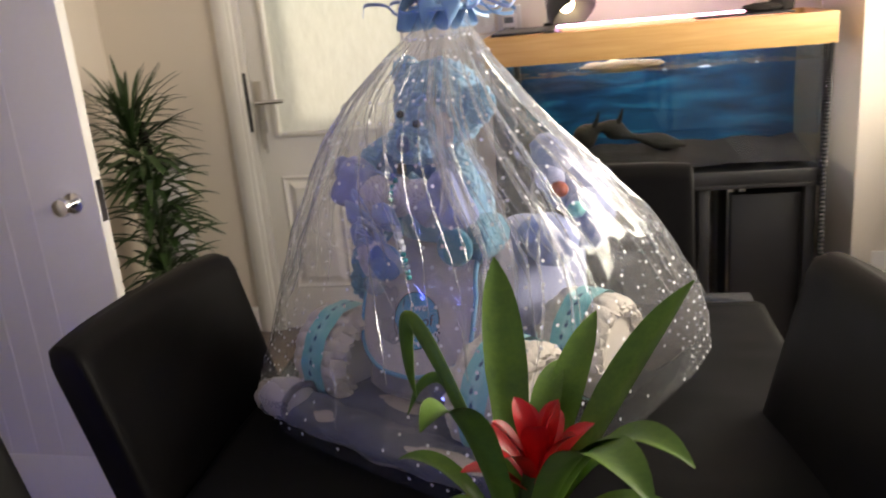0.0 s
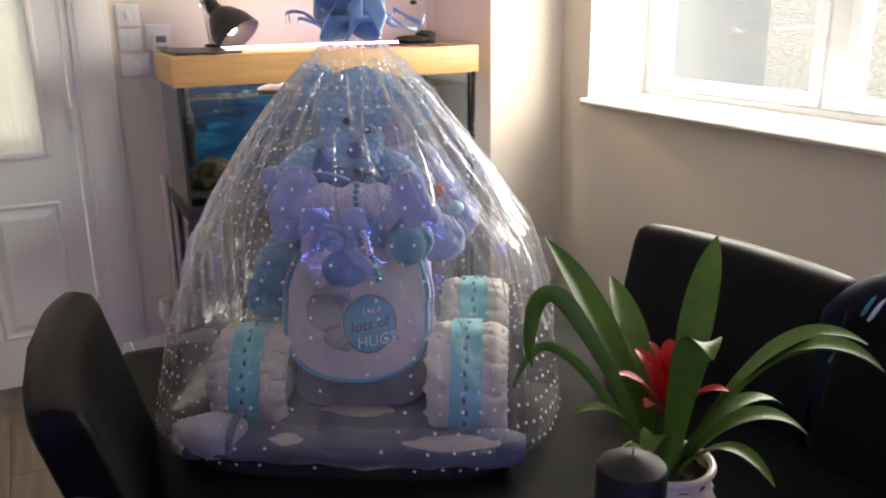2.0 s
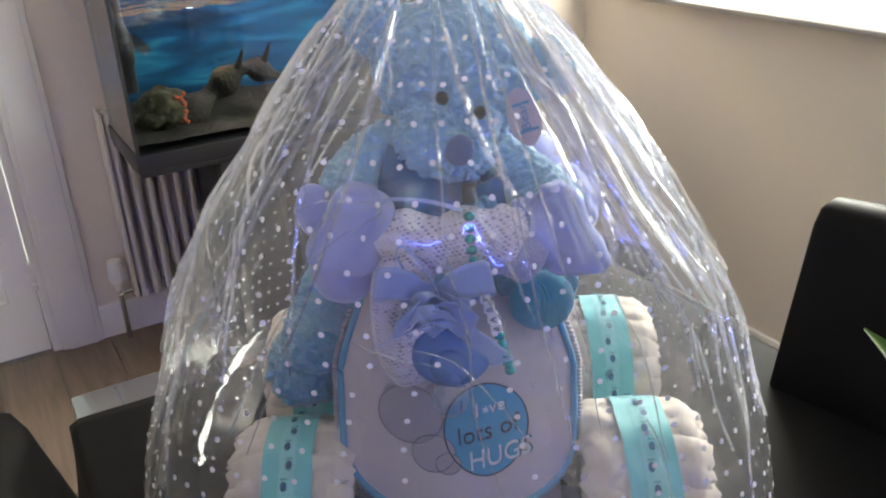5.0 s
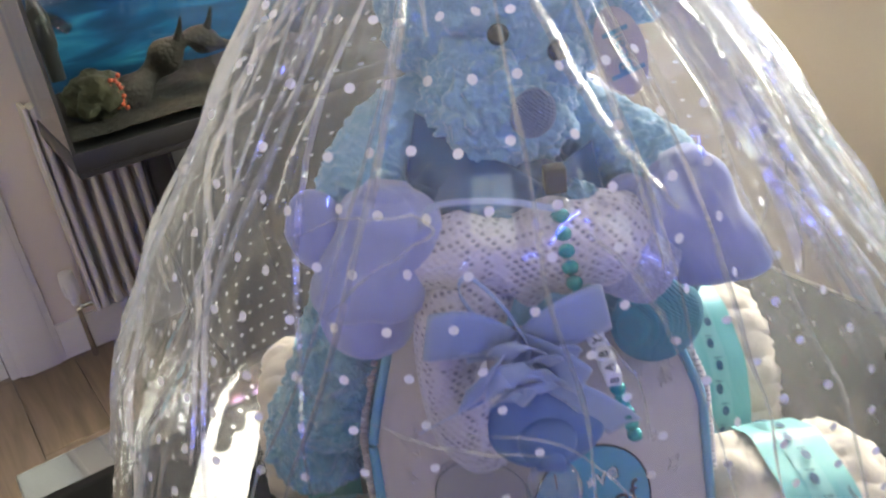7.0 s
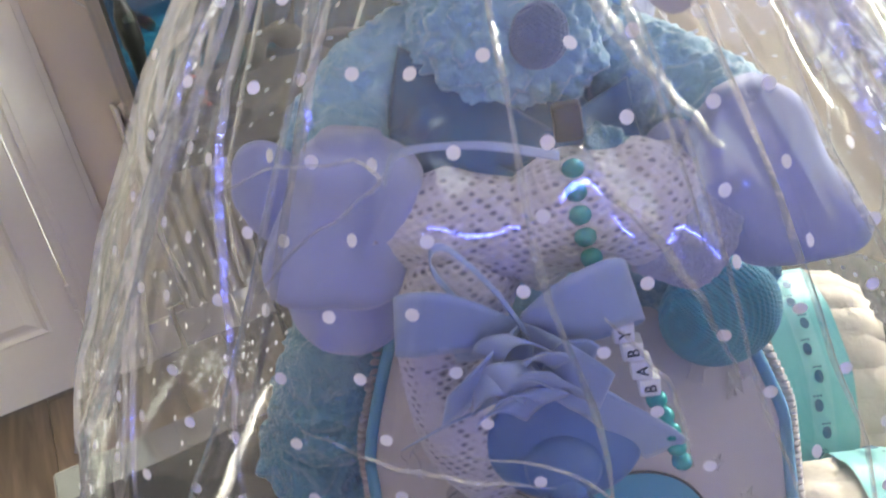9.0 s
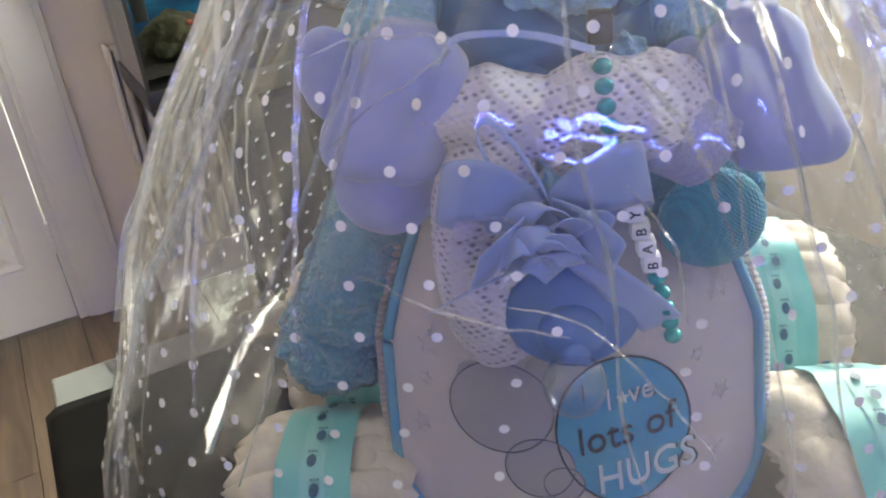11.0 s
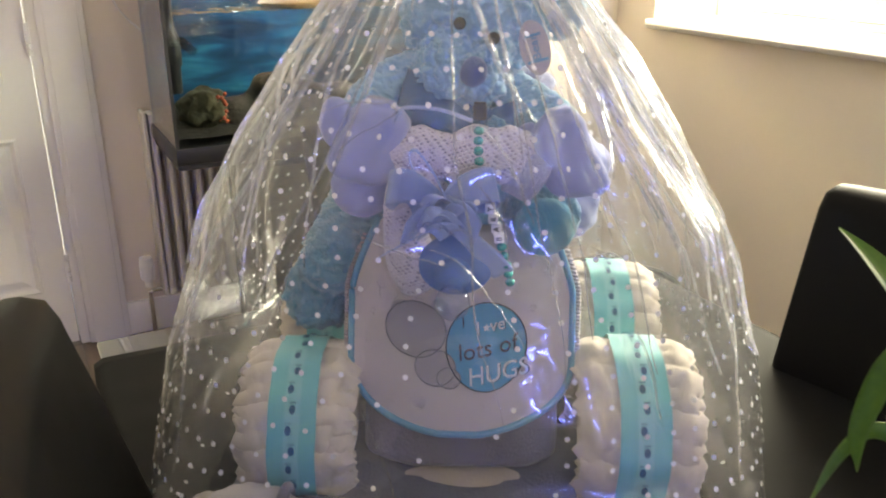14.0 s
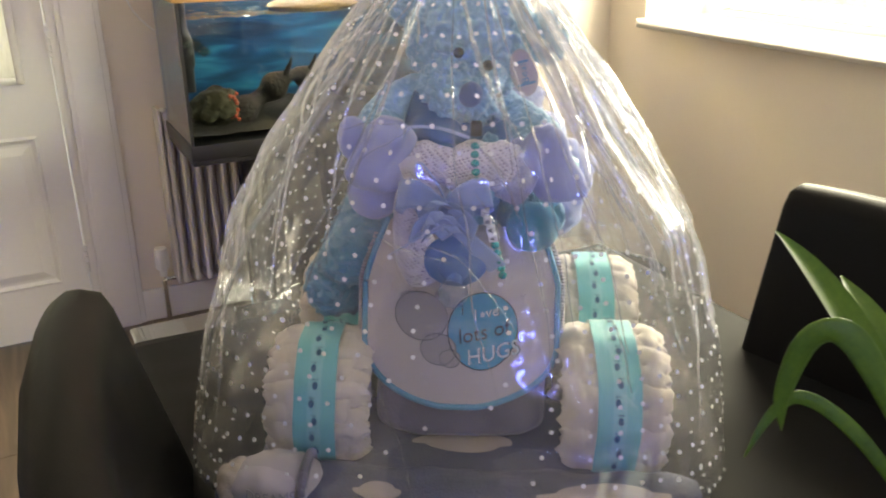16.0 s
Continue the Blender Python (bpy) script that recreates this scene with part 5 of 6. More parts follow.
part("lettering", letters("Bear", .015, lambda x, y, z: Vector((-y * .9 + .004, x, .0012 + z))), TRIM, tg, "blue printed word")
for k, w_ in ((0, .009), (1, .012)):
    part("print_bar", box(B(), -w_, .012 - k * .028, .0009, w_, .015 - k * .028, .0013), TRIM, tg, smooth=False)

# handlebars: rolled knit, mittens as grips
hb = thing("rolled_cellular_blanket", UPPER, "lilac cellular blanket rolled as handlebars", "blanket", GIFT)
bm = tube(B(), [(-.003, -.066, .455), (-.020, -.070, .464), (-.042, -.068, .466), (-.075, -.060, .468)], lambda t: .027 + .002 * math.sin(t * 14), 28, 28)
part("roll", bm, KNIT, hb, angle=None)
bm = tube(B(), [(.002, -.066, .452), (.020, -.072, .462), (.040, -.072, .464), (.060, -.068, .462), (.078, -.060, .458)], lambda t: .031 + .002 * math.sin(t * 16 + 2), 28, 30)
part("roll", bm, KNIT, hb, angle=None)
bm = tube(B(), [(-.024, -.072, .446), (-.042, -.080, .420), (-.050, -.086, .390), (-.044, -.090, .355), (-.03, -.085, .32)], lambda t: .027 + .003 * math.sin(t * 9), 24, 26)
part("roll", bm, KNIT, hb, angle=None)
bm = limb(B(), [(.066, -.062, .452), (.084, -.066, .444), (.098, -.064, .436)], lambda t: .031, .0015, 260, 3, steps=40)
part("roll", bm, TERRY, hb, "terry cuff", angle=None)


def mitten(m, label, seed, w=.037, d=.028, h=.050, point=0.0):
    """A soft cotton scratch mitten hung open end up, with slack folds and a flattened tip."""
    mt = thing("baby_mitten", m, label, "mitten", GIFT)
    def f(u, v):
        a = 2 * math.pi * u
        e = .72
        c, q = math.cos(a), math.sin(a)
        c, q = math.copysign(abs(c) ** e, c), math.copysign(abs(q) ** e, q)
        z = 1 - 2 * v
        r = .80 + .20 * math.sin(min(1, v * 1.4) * math.pi * .5)
        if v > .72:
            r *= math.sqrt(max(0, 1 - ((v - .72) / .28) ** 2.6))
        if v < .22:
            r *= math.sqrt(max(.30, 1 - ((.22 - v) / .22) ** 2.2))
        fold_ = .07 * math.sin(a * 3 + seed + v * 2.2) * (1 - .5 * v) + .07 * abs(noise.noise(Vector((c * 2.4 + v * 2, q * 2.4, v * 3 + seed)))) + .20 * noise.noise(Vector((c * 1.2, q * 1.2, v * 2 + seed))) - .14 * max(0, math.cos(a * 2 + seed * 1.7 + v * 1.5)) ** 8
        r *= 1 + fold_
        x = r * c * w + point * max(0, v - .45) * (1 if c > 0 else .3) * .06
        return Vector((x + .004 * math.sin(v * 4 + seed), r * q * d, z * h - .010 * max(0, c) * point * v))
    bm = B(); rr = surf(bm, f, 56, 44, closed_u=True)
    bm.faces.new(rr[0][::-1])
    part("palm", bm, MITT, mt, angle=None)
    part("thumb", blob(B(), (-w * 1.0, .018, .008), (.020, .017, .030), (0, -14, 0), 4, .002, 30, seed), MITT, mt)
    return mt


mitten(ck(-.100, -.072, .462, 6, 12, 10), "pale blue cotton baby mitten hung on the handlebar", 1, .036, .028, .048)
mitten(ck(.113, -.064, .450, 4, -14, -8), "pale blue cotton baby mitten hung on the handlebar, tip folded out", 3, .033, .028, .050, .35)
bm = blob(B(), (-.116, -.048, .402), (.034, .030, .032), (0, 20, 0), 5, .003, 22, 9)
solid("rolled_sock", bm, MITT, ck(), "pale blue rolled baby sock under the handlebar", "socks", GIFT)
SCARF = mat("dark_teal_satin", (0.008, 0.12, 0.30), (0.004, 0.06, 0.18), 0.38, scale=30, fine=240, bump=0.15, spec=0.4, sheen=0.3)
sc_ = thing("teal_scarf", UPPER, "dark teal satin scarf folded round the bear's neck", "scarf", GIFT)
def lapel(A, Bp, C, D, puff, seed):
    A, Bp, C, D = Vector(A), Vector(Bp), Vector(C), Vector(D)
    def f(u, v):
        p = (A * (1 - u) + Bp * u) * (1 - v) + (C * (1 - u) + D * u) * v
        return p + Vector((0, -1, .2)) * (puff * math.sin(math.pi * u) * math.sin(math.pi * v) + .0035 * math.sin(u * 7 + v * 5 + seed) * math.sin(math.pi * v) + .002 * noise.noise(Vector((u * 5, v * 5, seed))))
    return thick_sheet(B(), f, 30, 20, .002)
part("lapel", lapel((-.050, -.012, .546), (.026, -.056, .500), (-.070, -.042, .478), (.0, -.062, .470), .012, 1), SCARF, sc_, angle=None)
part("lapel", lapel((.022, -.056, .500), (.066, -.020, .512), (.002, -.060, .470), (.070, -.040, .470), .008, 4), SCARF, sc_, angle=None)
part("tail", lapel((-.060, -.036, .508), (.004, -.066, .486), (-.060, -.050, .452), (-.004, -.070, .455), .006, 7), SCARF, sc_, angle=None)
part("knot", blob(B(), (-.008, -.018, .488), (.062, .036, .036), (0, 8, 0), 5, .004, 30, 3), SCARF, sc_, angle=None)
part("fleece_edge", blob(B(), (.052, -.062, .484), (.012, .008, .020), (0, -20, 0), 4, .004, 120, 3), FURDARK, sc_, "pale aqua fleece edge", angle=None)

# dummy clipped below the bow
dm_ = thing("baby_dummy", ck(-.014, -.130, .324), "blue baby dummy with a clear bulb", "dummy", GIFT)
part("shield", blob(B(), (.010, .016, .014), (.041, .012, .033), (-14, 0, 0), 4), DUMMYBLUE, dm_, "blue plastic shield")
part("button", blob(B(), (.008, .004, .008), (.020, .010, .018), (-14, 0, 0), 4), DUMMYBLUE, dm_)
part("bulb", blob(B(), (.008, -.012, -.018), (.019, .019, .020), sub=4), thin_clear("clear_silicone", (0.82, 0.87, 0.97), 1.5, .05, 1.2, .05, .05), dm_, "clear round bulb")
part("bulb_neck", tube(B(), [(.010, .004, .004), (.008, -.006, -.008)], .010, 14, 6), DUMMYBLUE, dm_)

# bead chain with letter beads
bc = thing("bead_chain", ck(), "teal bead dummy chain with letter cubes", "bead chain", GIFT)
path = spline([(.019, -.076, .492), (.018, -.100, .466), (.022, -.109, .436), (.030, -.113, .408), (.040, -.115, .376), (.049, -.117, .345), (.056, -.119, .316)], 36)
part("clip", box(B(), .012, -.078, .488, .026, -.066, .506, bev=.002), BLACKMETAL, bc, "dark metal clip")
part("clear_ring", tube(B(), [(.018 + .008 * math.cos(a), -.090, .481 + .008 * math.sin(a)) for a in [k * math.pi / 10 for k in range(20)]], .0026, 8, closed=True), GLASS, bc, "clear plastic ring")
for i, p in enumerate(path[3:-1]):
    if 15 <= i <= 23 or i % 2:
        continue
    part("bead", blob(B(), p, (.0056, .0056, .0050), sub=2), TEALBEAD, bc)
for k, chx in enumerate("YBAB"):
    p = path[19 + k * 2]
    q = part("letter_cube", box(B(), p.x - .0052, p.y - .0052, p.z - .0052, p.x + .0052, p.y + .0052, p.z + .0052, bev=.0012), DOTS, bc, "white letter cube")
    part("letter", letters(chx, .0085, lambda x, y, z, p=p: Vector((p.x - y + .003, p.y - .0056 - z, p.z + x)), .0003), INK, q)

# satin bow under the handlebars
def loop_ribbon(bm, pts, w, across, steps=24, t=.0008, pinch=0.0):
    c = spline(pts, steps)
    a = Vector(across).normalized()
    f = lambda u, v: c[round(u * steps)] + a * (v - .5) * w * (1 + .12 * math.sin(u * 9)) * (1 - pinch + pinch * math.sin(math.pi * u) ** .7)
    thick_sheet(bm, f, steps, 6, t)
bo = thing("satin_bow", ck(-.018, -.118, .412), "pale blue satin bow tied in front of the handlebars", "bow", GIFT)
for pts, w_, ac in ((((0, 0, 0), (-.035, -.014, .022), (-.064, -.008, .020), (-.062, .008, .004), (-.03, .006, -.004), (0, 0, 0)), .030, (.2, -.2, 1)), (((0, 0, 0), (.03, -.014, .020), (.060, -.010, .026), (.064, .006, .010), (.03, .006, .0), (0, 0, 0)), .030, (-.2, -.2, 1))):
    bm = B(); loop_ribbon(bm, [Vector((p[0] * .86, p[1], p[2] * .8)) for p in pts], w_ * 1.45, ac, pinch=.75); part("loop", bm, SATIN, bo, angle=None)
for pts in (((0, 0, 0), (-.022, -.020, -.012), (-.040, -.016, -.030), (-.034, -.004, -.036), (0, 0, -.006)), ((0, 0, 0), (.020, -.020, -.010), (.036, -.018, -.026), (.034, -.006, -.034), (0, 0, -.006))):
    bm = B(); loop_ribbon(bm, pts, .034, (.3, -.4, 1), pinch=.6); part("loop", bm, SATIN, bo, angle=None)
for pts in (((0, 0, 0), (-.014, -.010, -.03), (-.038, -.004, -.046), (-.062, .004, -.064)), ((.004, 0, 0), (.022, -.010, -.03), (.040, -.006, -.052), (.066, -.002, -.082))):
    bm = B(); loop_ribbon(bm, pts, .024, (1, -.2, .6)); part("tail", bm, SATIN, bo, angle=None)
bm = B()
for k in range(9):
    a = k * 2.4
    r = .004 + .0024 * k
    p = Vector((r * math.cos(a), -.012 - .004 * (9 - k) * .3, r * math.sin(a) - .012))
    loop_ribbon(bm, (p + Vector((-.012, 0, -.008)), p + Vector((-.004, -.007, .004)), p + Vector((.006, -.007, .004)), p + Vector((.013, 0, -.006))), .014, (math.sin(a), -.5, math.cos(a)), 10)
part("rosette", bm, SATIN, bo, "ruffled satin rosette", angle=None)
for pts in (((-.02, 0, .01), (-.034, -.01, .046), (-.026, -.01, .055), (-.008, -.008, .03), (.005, -.005, 0)), ((-.052, .022, .078), (-.040, .012, .094), (-.004, .006, .094), (.030, .010, .082))):
    bm = B(); loop_ribbon(bm, pts, .004, (0, .4, 1), 30); part("curling_ribbon", bm, SATIN, bo, angle=None)

# ---- cellophane wrap ----
def lerp(tab, z):
    for (a, p), (b, q) in zip(tab, tab[1:]):
        if z <= b:
            t = max(0, min(1, (z - a) / (b - a)))
            return p + (q - p) * t
    return tab[-1][1]


HX = ((0, .315), (.04, .375), (.2, .362), (.36, .318), (.46, .250), (.54, .195), (.62, .134), (.675, .086), (.715, .050), (.742, .038), (.762, .037), (.79, .065), (.84, .11))
YF = ((0, -.240), (.05, -.236), (.12, -.205), (.3, -.172), (.45, -.160), (.54, -.140), (.60, -.100), (.66, -.028), (.71, .036), (.742, .056), (.762, .058), (.79, .035), (.84, -.01))
YR = ((0, .505), (.04, .53), (.2, .500), (.36, .41), (.48, .315), (.58, .225), (.66, .172), (.715, .150), (.742, .142), (.762, .140), (.79, .16), (.84, .21))
CREASES = [(rnd.uniform(0, 2 * math.pi), rnd.uniform(.025, .075), rnd.uniform(-.7, .7), rnd.uniform(-1, 1), rnd.uniform(.0, .45)) for _ in range(44)]


def film_pt(a, z):
    hx, yf, yr = lerp(HX, z), lerp(YF, z), lerp(YR, z)
    e = .42 + .58 * min(1, max(0, z - .1) / .5)
    c, s = math.cos(a), math.sin(a)
    x = hx * (1.045 if c > 0 else 1.0) * math.copysign(abs(c) ** e, c) - .012
    yc, hy = (yf + yr) / 2, (yr - yf) / 2
    y = yc + hy * math.copysign(abs(s) ** e, s)
    k = 0.0
    g = min(1, max(0, z / .7))
    for a0, w, sl, sg, zs_ in CREASES:
        d = (a - a0 - sl * (z - .35) + math.pi) % (2 * math.pi) - math.pi
        if abs(d) < w:
            k += sg * (1 - abs(d) / w) * (.4 + .6 * g) * min(1, max(0, (z - zs_) * 5)) * w / .05
    pleat = abs(((a * 13 / math.pi + .8 * noise.noise(Vector((c * 2, s * 2, 1)))) % 1) - .5) * 2 - .5
    amp = .012 * (1 - .5 * g)
    rad = math.hypot(hx, hy)
    dr = k * amp + pleat * rad * .055 * max(0, g - .45) * 1.6
    dr += .006 * noise.noise(Vector((c * 3.2, s * 3.2, z * 9))) + .0035 * noise.noise(Vector((c * 6, s * 6, z * 15))) + .0010 * noise.noise(Vector((c * 11, s * 11, z * 26)))
    if z < .03:
        dr *= z / .03
    if s < 0 and dr < -.012 and z > .1:
        dr = -.012
    n = Vector((c, s, 0))
    return Vector((x, y, z)) + n * dr


wrap = thing("cellophane_wrap", ck(0, 0, .001), "clear dotted cellophane gathered and tied with a blue bow", "gift wrap", GIFT)
bm = B()
ZMAX = .86
surf(bm, lambda u, v: film_pt(2 * math.pi * u, .001 + v * (ZMAX - .001)), 420, 120, closed_u=True)
part("film", bm, FILM, wrap, "clear shiny cellophane", angle=None)


def film_angle(X, z):
    """The angle on the front of the film at which it stands X across, at height z."""
    e = .42 + .58 * min(1, max(0, z - .1) / .5)
    q = max(-.999, min(.999, (X + .012) / (lerp(HX, z) * (1.045 if X > -.012 else 1.0))))
    return -math.acos(math.copysign(abs(q) ** (1 / e), q))


def fold(pts, w, h):
    """A sharp fold standing proud of the front film along points given as across and height."""
    path_ = spline([(a, 0, b) for a, b in pts], 34)
    bm = B()
    rows = []
    for i, q in enumerate(path_):
        s = i / 34
        a = film_angle(q.x, q.z)
        p = film_pt(a, q.z)
        n = Vector((math.cos(a), math.sin(a), .15)).normalized()
        d = (path_[min(i + 1, 34)] - path_[max(i - 1, 0)]).normalized()
        side = d.cross(n).normalized()
        ww = w * (.35 + .65 * math.sin(s * math.pi * .92 + .1)) * (1 + .35 * noise.noise(Vector((q.x * 60, q.z * 40, 3))))
        wob = side * .002 * noise.noise(Vector((q.x * 90, q.z * 70, 8)))
        rows.append([bm.verts.new(p - side * ww + n * .0012 + wob), bm.verts.new(p + n * h * (.5 + .5 * math.sin(s * math.pi)) + wob), bm.verts.new(p + side * ww * .6 + n * .0012 + wob)])
    for i in range(34):
        for j in range(2):
            bm.faces.new((rows[i][j], rows[i][j + 1], rows[i + 1][j + 1], rows[i + 1][j]))
    part("film_fold", bm, CREASE, wrap, "sharp shiny fold in the cellophane", angle=30)


# The second fold is widened to stand for a broad white sheen.
FOLDS = ((((-.006, .67), (.013, .605), (.037, .551), (.071, .500)), .0042, .006), (((.050, .66), (.082, .607), (.112, .572), (.144, .494), (.150, .44)), .0125, .007),
         (((.07, .66), (.152, .600), (.20, .52), (.238, .464), (.27, .36)), .0040, .006), (((.03, .69), (.108, .56), (.16, .46), (.203, .36)), .0035, .005),
         (((-.042, .66), (-.070, .59), (-.092, .522)), .0030, .004), (((-.05, .67), (-.13, .59), (-.196, .521), (-.237, .355)), .0035, .005),
         (((-.08, .66), (-.150, .589), (-.176, .547), (-.21, .45), (-.235, .30)), .0030, .005), (((-.04, .67), (-.107, .58), (-.148, .469), (-.158, .348)), .0028, .004),
         (((-.03, .69), (-.052, .65), (-.050, .60)), .0030, .004), (((.188, .283), (.203, .247), (.215, .19)), .0030, .004),
         (((.10, .64), (.19, .54), (.26, .42), (.30, .28), (.31, .12)), .0035, .005), (((-.10, .63), (-.20, .54), (-.28, .42), (-.31, .25), (-.32, .10)), .0035, .005),
         (((.02, .50), (.05, .46), (.075, .40)), .0022, .003), (((-.12, .40), (-.06, .37), (-.01, .355)), .0012, .003), (((-.10, .20), (-.07, .12), (-.05, .05)), .0016, .003),
         (((-.15, .50), (-.10, .515), (-.06, .51), (-.10, .485), (-.13, .46)), .0012, .003), (((.02, .44), (.045, .40), (.052, .36)), .0014, .003), (((-.06, .38), (.0, .36), (.05, .30), (.07, .27)), .0012, .003))
for pts, w_, h_ in FOLDS:
    fold(pts, w_, h_)


def fold_round(a0, drift, z0, z1, w, h):
    """A thinner fold running down from the gathered neck, anywhere round the wrap."""
    bm = B()
    rows = []
    for i in range(41):
        s = i / 40
        z = z0 + (z1 - z0) * s
        a = a0 + drift * s + .02 * noise.noise(Vector((a0 * 9, z * 9, 1)))
        p = film_pt(a, z)
        tg_ = film_pt(a + .01, z) - p
        tg_.normalize()
        n = Vector((math.cos(a), math.sin(a), .2)).normalized()
        ww = w * math.sin(math.pi * min(1, s * .9 + .12)) * (1 + .5 * noise.noise(Vector((a0, z * 40, 5))))
        rows.append([bm.verts.new(p - tg_ * ww + n * .001), bm.verts.new(p + n * h), bm.verts.new(p + tg_ * ww * .7 + n * .001)])
    for i in range(40):
        for j in range(2):
            bm.faces.new((rows[i][j], rows[i][j + 1], rows[i + 1][j + 1], rows[i + 1][j]))
    part("film_fold", bm, CREASE, wrap, "thin shiny fold in the cellophane", angle=30)


rf = random.Random(21)
for k in range(46):
    a0 = rf.uniform(-math.pi * 1.12, math.pi * .12) if k < 36 else rf.uniform(0, math.pi)
    if abs(a0 + math.pi / 2) < .32 and k % 3:
        a0 += .7 if k % 2 else -.7
    fold_round(a0, rf.uniform(-.22, .22), rf.uniform(.64, .69), rf.uniform(.12, .48), rf.uniform(.0010, .0028), rf.uniform(.003, .006))

for k in range(18):
    fold_round(rf.uniform(-.95, .55), rf.uniform(-.25, .25), rf.uniform(.60, .69), rf.uniform(.16, .42), rf.uniform(.0025, .0060), rf.uniform(.003, .006))

bm = B()
row = 0
z = .02
while z < .73:
    per = 2 * math.pi * math.hypot(lerp(HX, z), (lerp(YR, z) - lerp(YF, z)) / 2) / 1.38
    per = max(per, 1.75 - .9 * max(0, z - .45))
    N = max(8, int(per / .036))
    for i in range(N):
        a = 2 * math.pi * (i + .5 * (row % 2) + rnd.uniform(-.06, .06)) / N
        zz = z + rnd.uniform(-.002, .002)
        p = film_pt(a, zz)
        da, dz = film_pt(a + .012, zz) - p, film_pt(a, zz + .004) - p
        nr = da.cross(dz)
        if nr.length < 1e-12:
            continue
        nr.normalize(); da.normalize(); up = nr.cross(da)
        p = p + nr * .0006
        bm.faces.new([bm.verts.new(p + (da * math.cos(t) + up * math.sin(t)) * .0031) for t in [q * math.pi / 5 for q in range(10)]])
    z += .031
    row += 1
tagged(part("printed_dots", bm, DOTS, wrap, "small white printed dots", smooth=False), kind="stuff")
for k in range(8):
    bw = B()
    a = k * math.pi / 4 + .3
    d = Vector((math.cos(a), math.sin(a), 0))
    c0 = Vector((-.012, .098, .752))
    loop_ribbon(bw, (c0, c0 + d * .036 + Vector((0, 0, .036)), c0 + d * (.060 + .010 * (k % 3)) + Vector((0, 0, .026 - .040 * (k % 2))), c0 + d * .040 + Vector((0, 0, -.018)), c0), .048, (-d.y * .6, d.x * .6, .8), 18)
    part("bow_loop", bw, BOWBLUE, wrap, "sky blue satin ribbon loop", angle=None)
bw = B()
tube(bw, [(-.012 + .050 * math.cos(a), .098 + .048 * math.sin(a), .752) for a in [k * math.pi / 14 for k in range(28)]], .006, 6, closed=True)
part("tie", bw, BOWBLUE, wrap)
for k in range(9):
    a = rnd.uniform(0, 2 * math.pi)
    d = Vector((math.cos(a), math.sin(a), 0))
    c0 = Vector((-.012, .098, .756)) + d * .04
    pts = [c0 + d * (.02 * j) + Vector((.010 * math.cos(j * 2.1 + k), .010 * math.sin(j * 2.1 + k), .012 * math.sin(j * 1.7 + k) - .004 * j * (k % 2))) for j in range(6)]
    bm = B(); loop_ribbon(bm, pts, .006, (0, .2, 1), 36)
    part("curling_ribbon", bm, BOWBLUE if k % 2 else SATIN, wrap, angle=None)

# ---- bromeliad in its pot, and candles ----
pt = thing("bromeliad", pose(.158, .855, .755), "bromeliad with a red centre in a hammered cream pot", "plant")
def pot_pt(u, v):
    a = 2 * math.pi * u
    z = v * .17
    r = .046 + .026 * math.sin((.15 + v * .75) * math.pi) ** .8 - .004 * v
    cell = math.sin(a * 11 + (round(v * 9) % 2) * math.pi) * math.sin(v * 9 * math.pi)
    r += .0032 * cell if .05 < v < .93 else .001
    return Vector((r * math.cos(a), r * math.sin(a), z))
bm = B(); rr = surf(bm, pot_pt, 120, 60, closed_u=True)
bm.faces.new(rr[0][::-1])
part("pot", bm, POT, pt, "cream pot with a hammered glaze", angle=None)
part("pot_rim", tube(B(), [(.0605 * math.cos(a), .0605 * math.sin(a), .171) for a in [k * math.pi / 24 for k in range(48)]], .0055, 8, closed=True), POT, pt)
def soil_pt(u, v):
    a, r = 2 * math.pi * u, v * .058
    return Vector((r * math.cos(a), r * math.sin(a), .155 + .005 * noise.noise(Vector((r * 90 * math.cos(a), r * 90 * math.sin(a), 0)))))
bm = B(); surf(bm, soil_pt, 32, 10, closed_u=True)
part("soil", bm, SOIL, pt, "dark potting soil")
P0 = Vector((.158, .855, .755))
LEAVES = (((0.117, 1.105, 1.189), 0.06, 0.044), ((0.362, 0.999, 1.187), 0.05, 0.041), ((0.249, 1.112, 1.107), 0.05, 0.039), ((0.288, 0.649, 1.118), 0.17, 0.046), ((0.325, 0.7, 1.125), 0.15, 0.041), ((0.301, 0.749, 0.982), 0.1, 0.032), ((0.016, 0.88, 1.02), 0.08, 0.024), ((0.085, 0.715, 1.15), 0.16, 0.041), ((0.2, 1.06, 1.06), 0.08, 0.032), ((0.07, 0.8, 0.975), 0.1, 0.027), ((0.28, 0.93, 1.0), 0.08, 0.027), ((0.335, 0.82, 0.985), 0.09, 0.024), ((0.02, 0.8, 0.96), 0.09, 0.02), ((0.19, 0.7, 0.965), 0.09, 0.024))
for tip, rise, w_ in LEAVES:
    d = Vector(tip) - P0
    h = Vector((d.x, d.y, 0)).normalized() * .012
    part("leaf", strap(B(), h + Vector((0, 0, .15)), d, rise * 1.1, w_ * 1.2, 20, .35), LEAF, pt, angle=None)


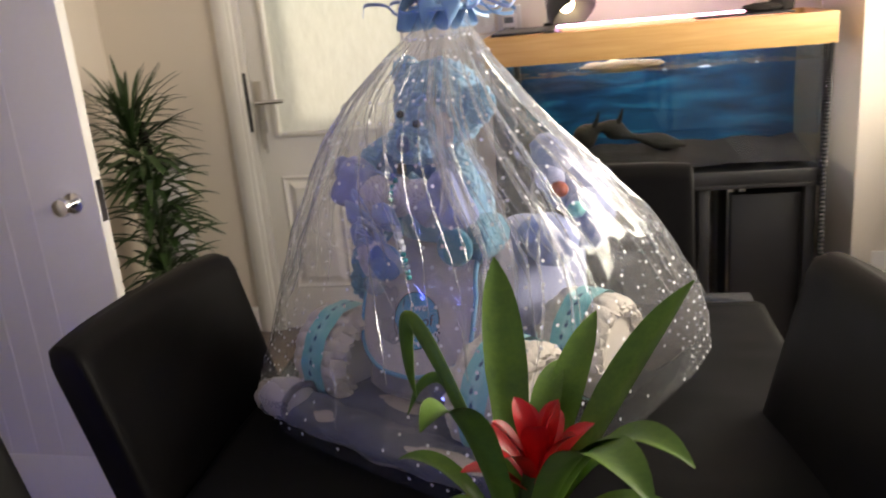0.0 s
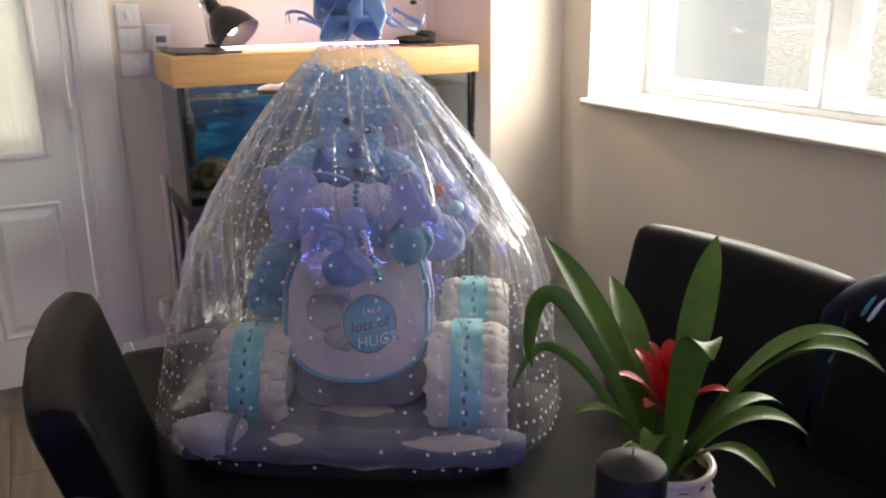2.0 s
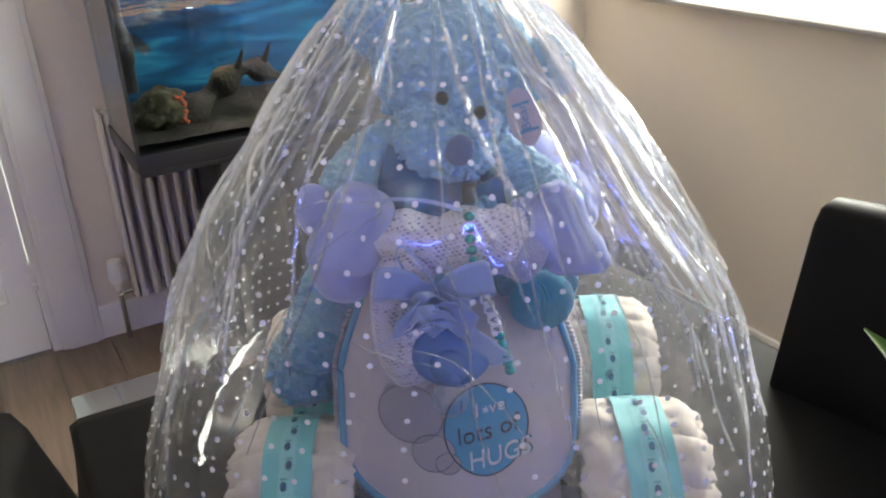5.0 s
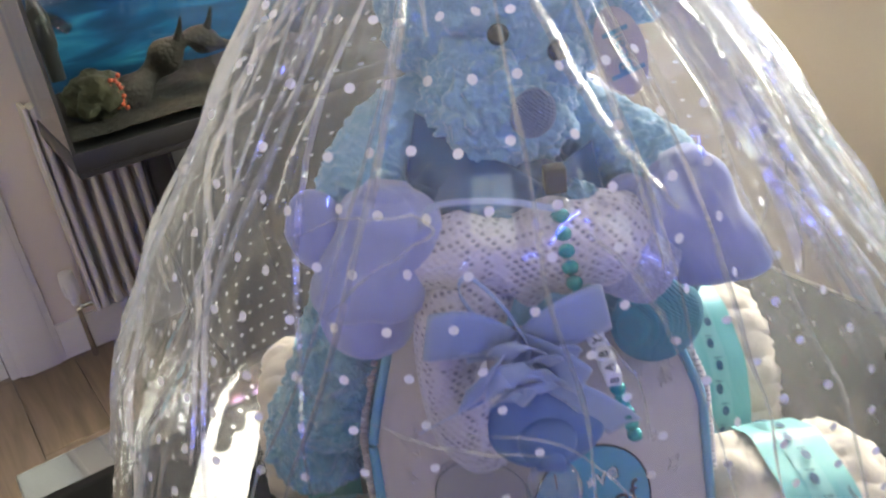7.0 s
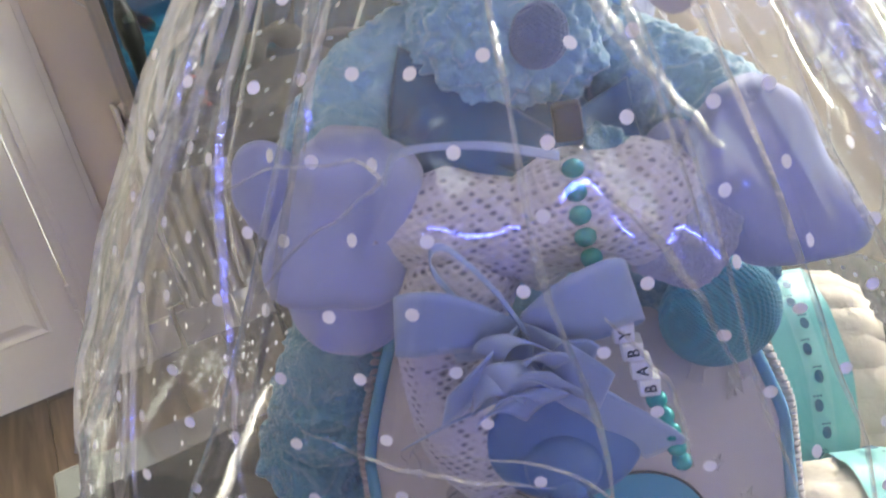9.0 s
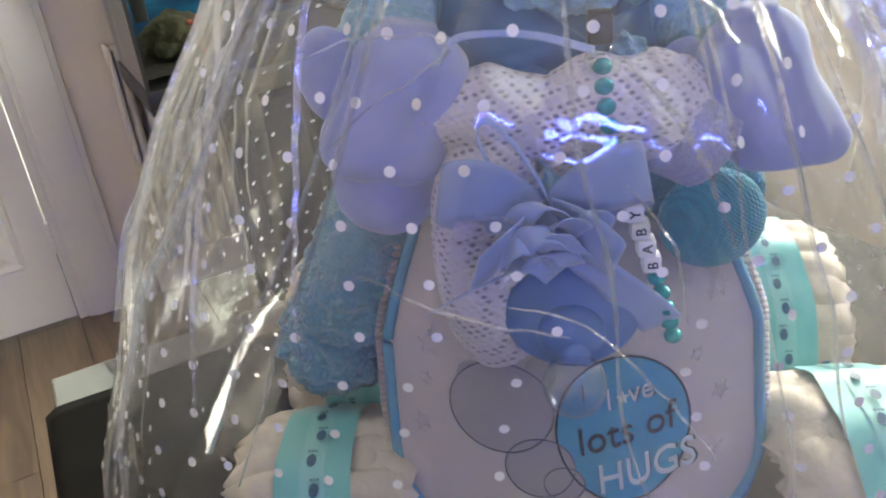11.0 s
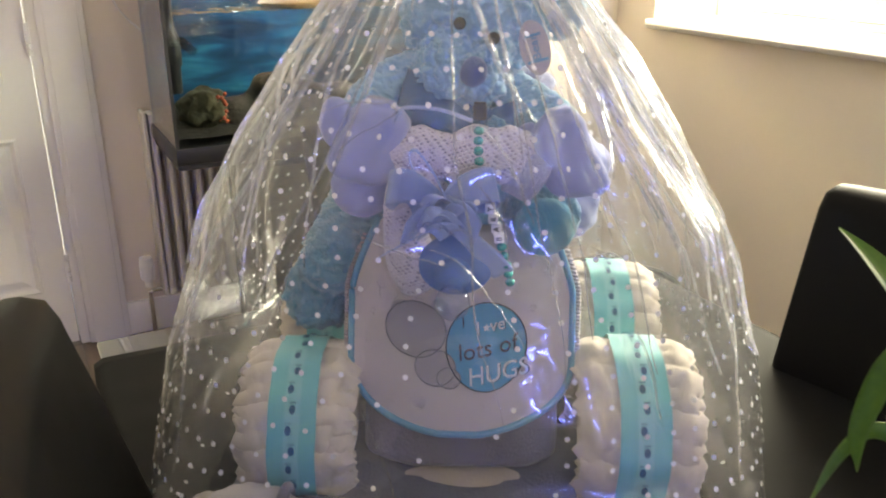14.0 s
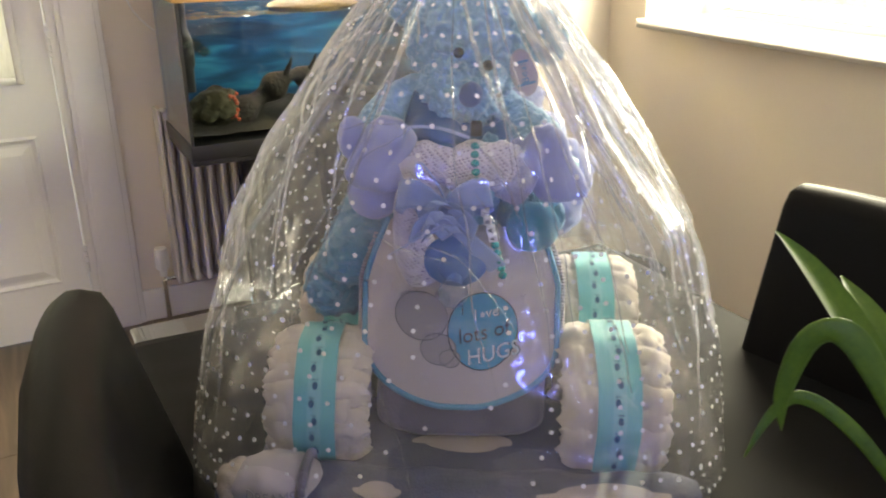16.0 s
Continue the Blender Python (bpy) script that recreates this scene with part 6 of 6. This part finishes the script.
def curled(pts, w, n=26):
    """A broad strap leaf along a bent midline, creased along its middle."""
    c = spline([Vector(p) - P0 for p in pts], n)
    def f(u, v):
        i = round(u * n)
        d = (c[min(i + 1, n)] - c[max(i - 1, 0)]).normalized()
        side = d.cross(Vector((.75, -.65, .1)))
        side = Vector((.45, -.5, .1)) * .35 + d.cross(Vector((0, 0, 1))) if side.length < .05 else d.cross(Vector((-.5, -.85, .0)))
        side.normalize()
        q = (v - .5) * 2
        ww = w * .5 * (.5 + .5 * min(1, u * 2.5)) * max(.04, 1 - max(0, (u - .55) / .45) ** 2.2)
        return c[i] + side * q * ww + d.cross(side).normalized() * abs(q) * ww * .22
    return thick_sheet(B(), f, n, 6, .0012)


part("leaf", curled(((.150, .875, .905), (.105, .900, 1.03), (.062, .930, 1.12), (.034, .950, 1.160), (.018, .972, 1.145), (.014, .985, 1.085), (.020, .985, 1.045)), .025), LEAF, pt, "broad leaf with its tip curled over", angle=None)
part("leaf", curled(((.150, .87, .905), (.115, .905, .98), (.080, .955, 1.045), (.050, .991, 1.068), (.022, 1.000, 1.052), (.001, 1.006, 1.008)), .015), LEAF, pt, angle=None)
for k in range(13):
    a = k * 2.4
    r = .026 + .0055 * k
    bm = strap(B(), (.018, .022, .235 - .002 * k), (.018 + r * math.cos(a), .025 + r * math.sin(a), .338 - .0050 * k), .035, .030, 10, .3)
    part("bract", bm, BRACT, pt, "red bract", angle=None)
part("stem", tube(B(), [(0, 0, .14), (.008, .012, .20), (.018, .022, .25)], lambda s: .022 - .006 * s, 10, 10), LEAFDARK, pt)


def candle(x, y, top, label):
    c = thing("candle_stand", pose(x, y, .755), label, "candle holder")
    h = top - .755 - .105
    part("foot", lathe(B(), ((0, 0), (.048, 0), (.050, .006), (.036, .014), (.014, .024), (.010, .04), (.010, h - .05), (.016, h - .035), (.012, h - .02), (.03, h - .008), (0, h - .006)), 36), STEEL, c)
    part("cup", lathe(B(), ((0, h - .008), (.038, h - .006), (.052, h + .006), (.056, h + .022), (.0545, h + .023), (.048, h + .010), (.034, h + .0), (0, h - .001)), 40), STEEL, c, "silver dished cup")
    cd = thing("pillar_candle", pose(x, y, .755 + h), "unlit black pillar candle standing in a silver cup", "candle", "candles")
    part("wax", lathe(B(), ((0, 0), (.036, 0), (.037, .002), (.037, .088), (.035, .0935), (.02, .099), (.006, .104), (0, .105)), 40), WAX, cd)
    part("wick", tube(B(), [(0, 0, .103), (.001, 0, .112)], .0012, 6), BLACKPL, cd)


candle(-.047, .685, 1.082, "silver candle stand on the black cloth")
candle(.060, .555, 1.045, "silver candle stand on the black cloth")

# ---- floor planks ----
pm = B()
box(pm, .001, .001, -.0118, .191, 1.199, 0, bev=.0012, seg=1)
plank = finish("plank", pm, LAMINATE, False)
x, k = X0, 0
while x < X1:
    y = Y0 - (k * .47) % 1.2
    while y < Y1:
        if y > -1.8:
            ob = new("plank", plank)
            ob.parent = floor
            ob.location = (x, y, 0)
        y += 1.2
    x += .192
    k += 1
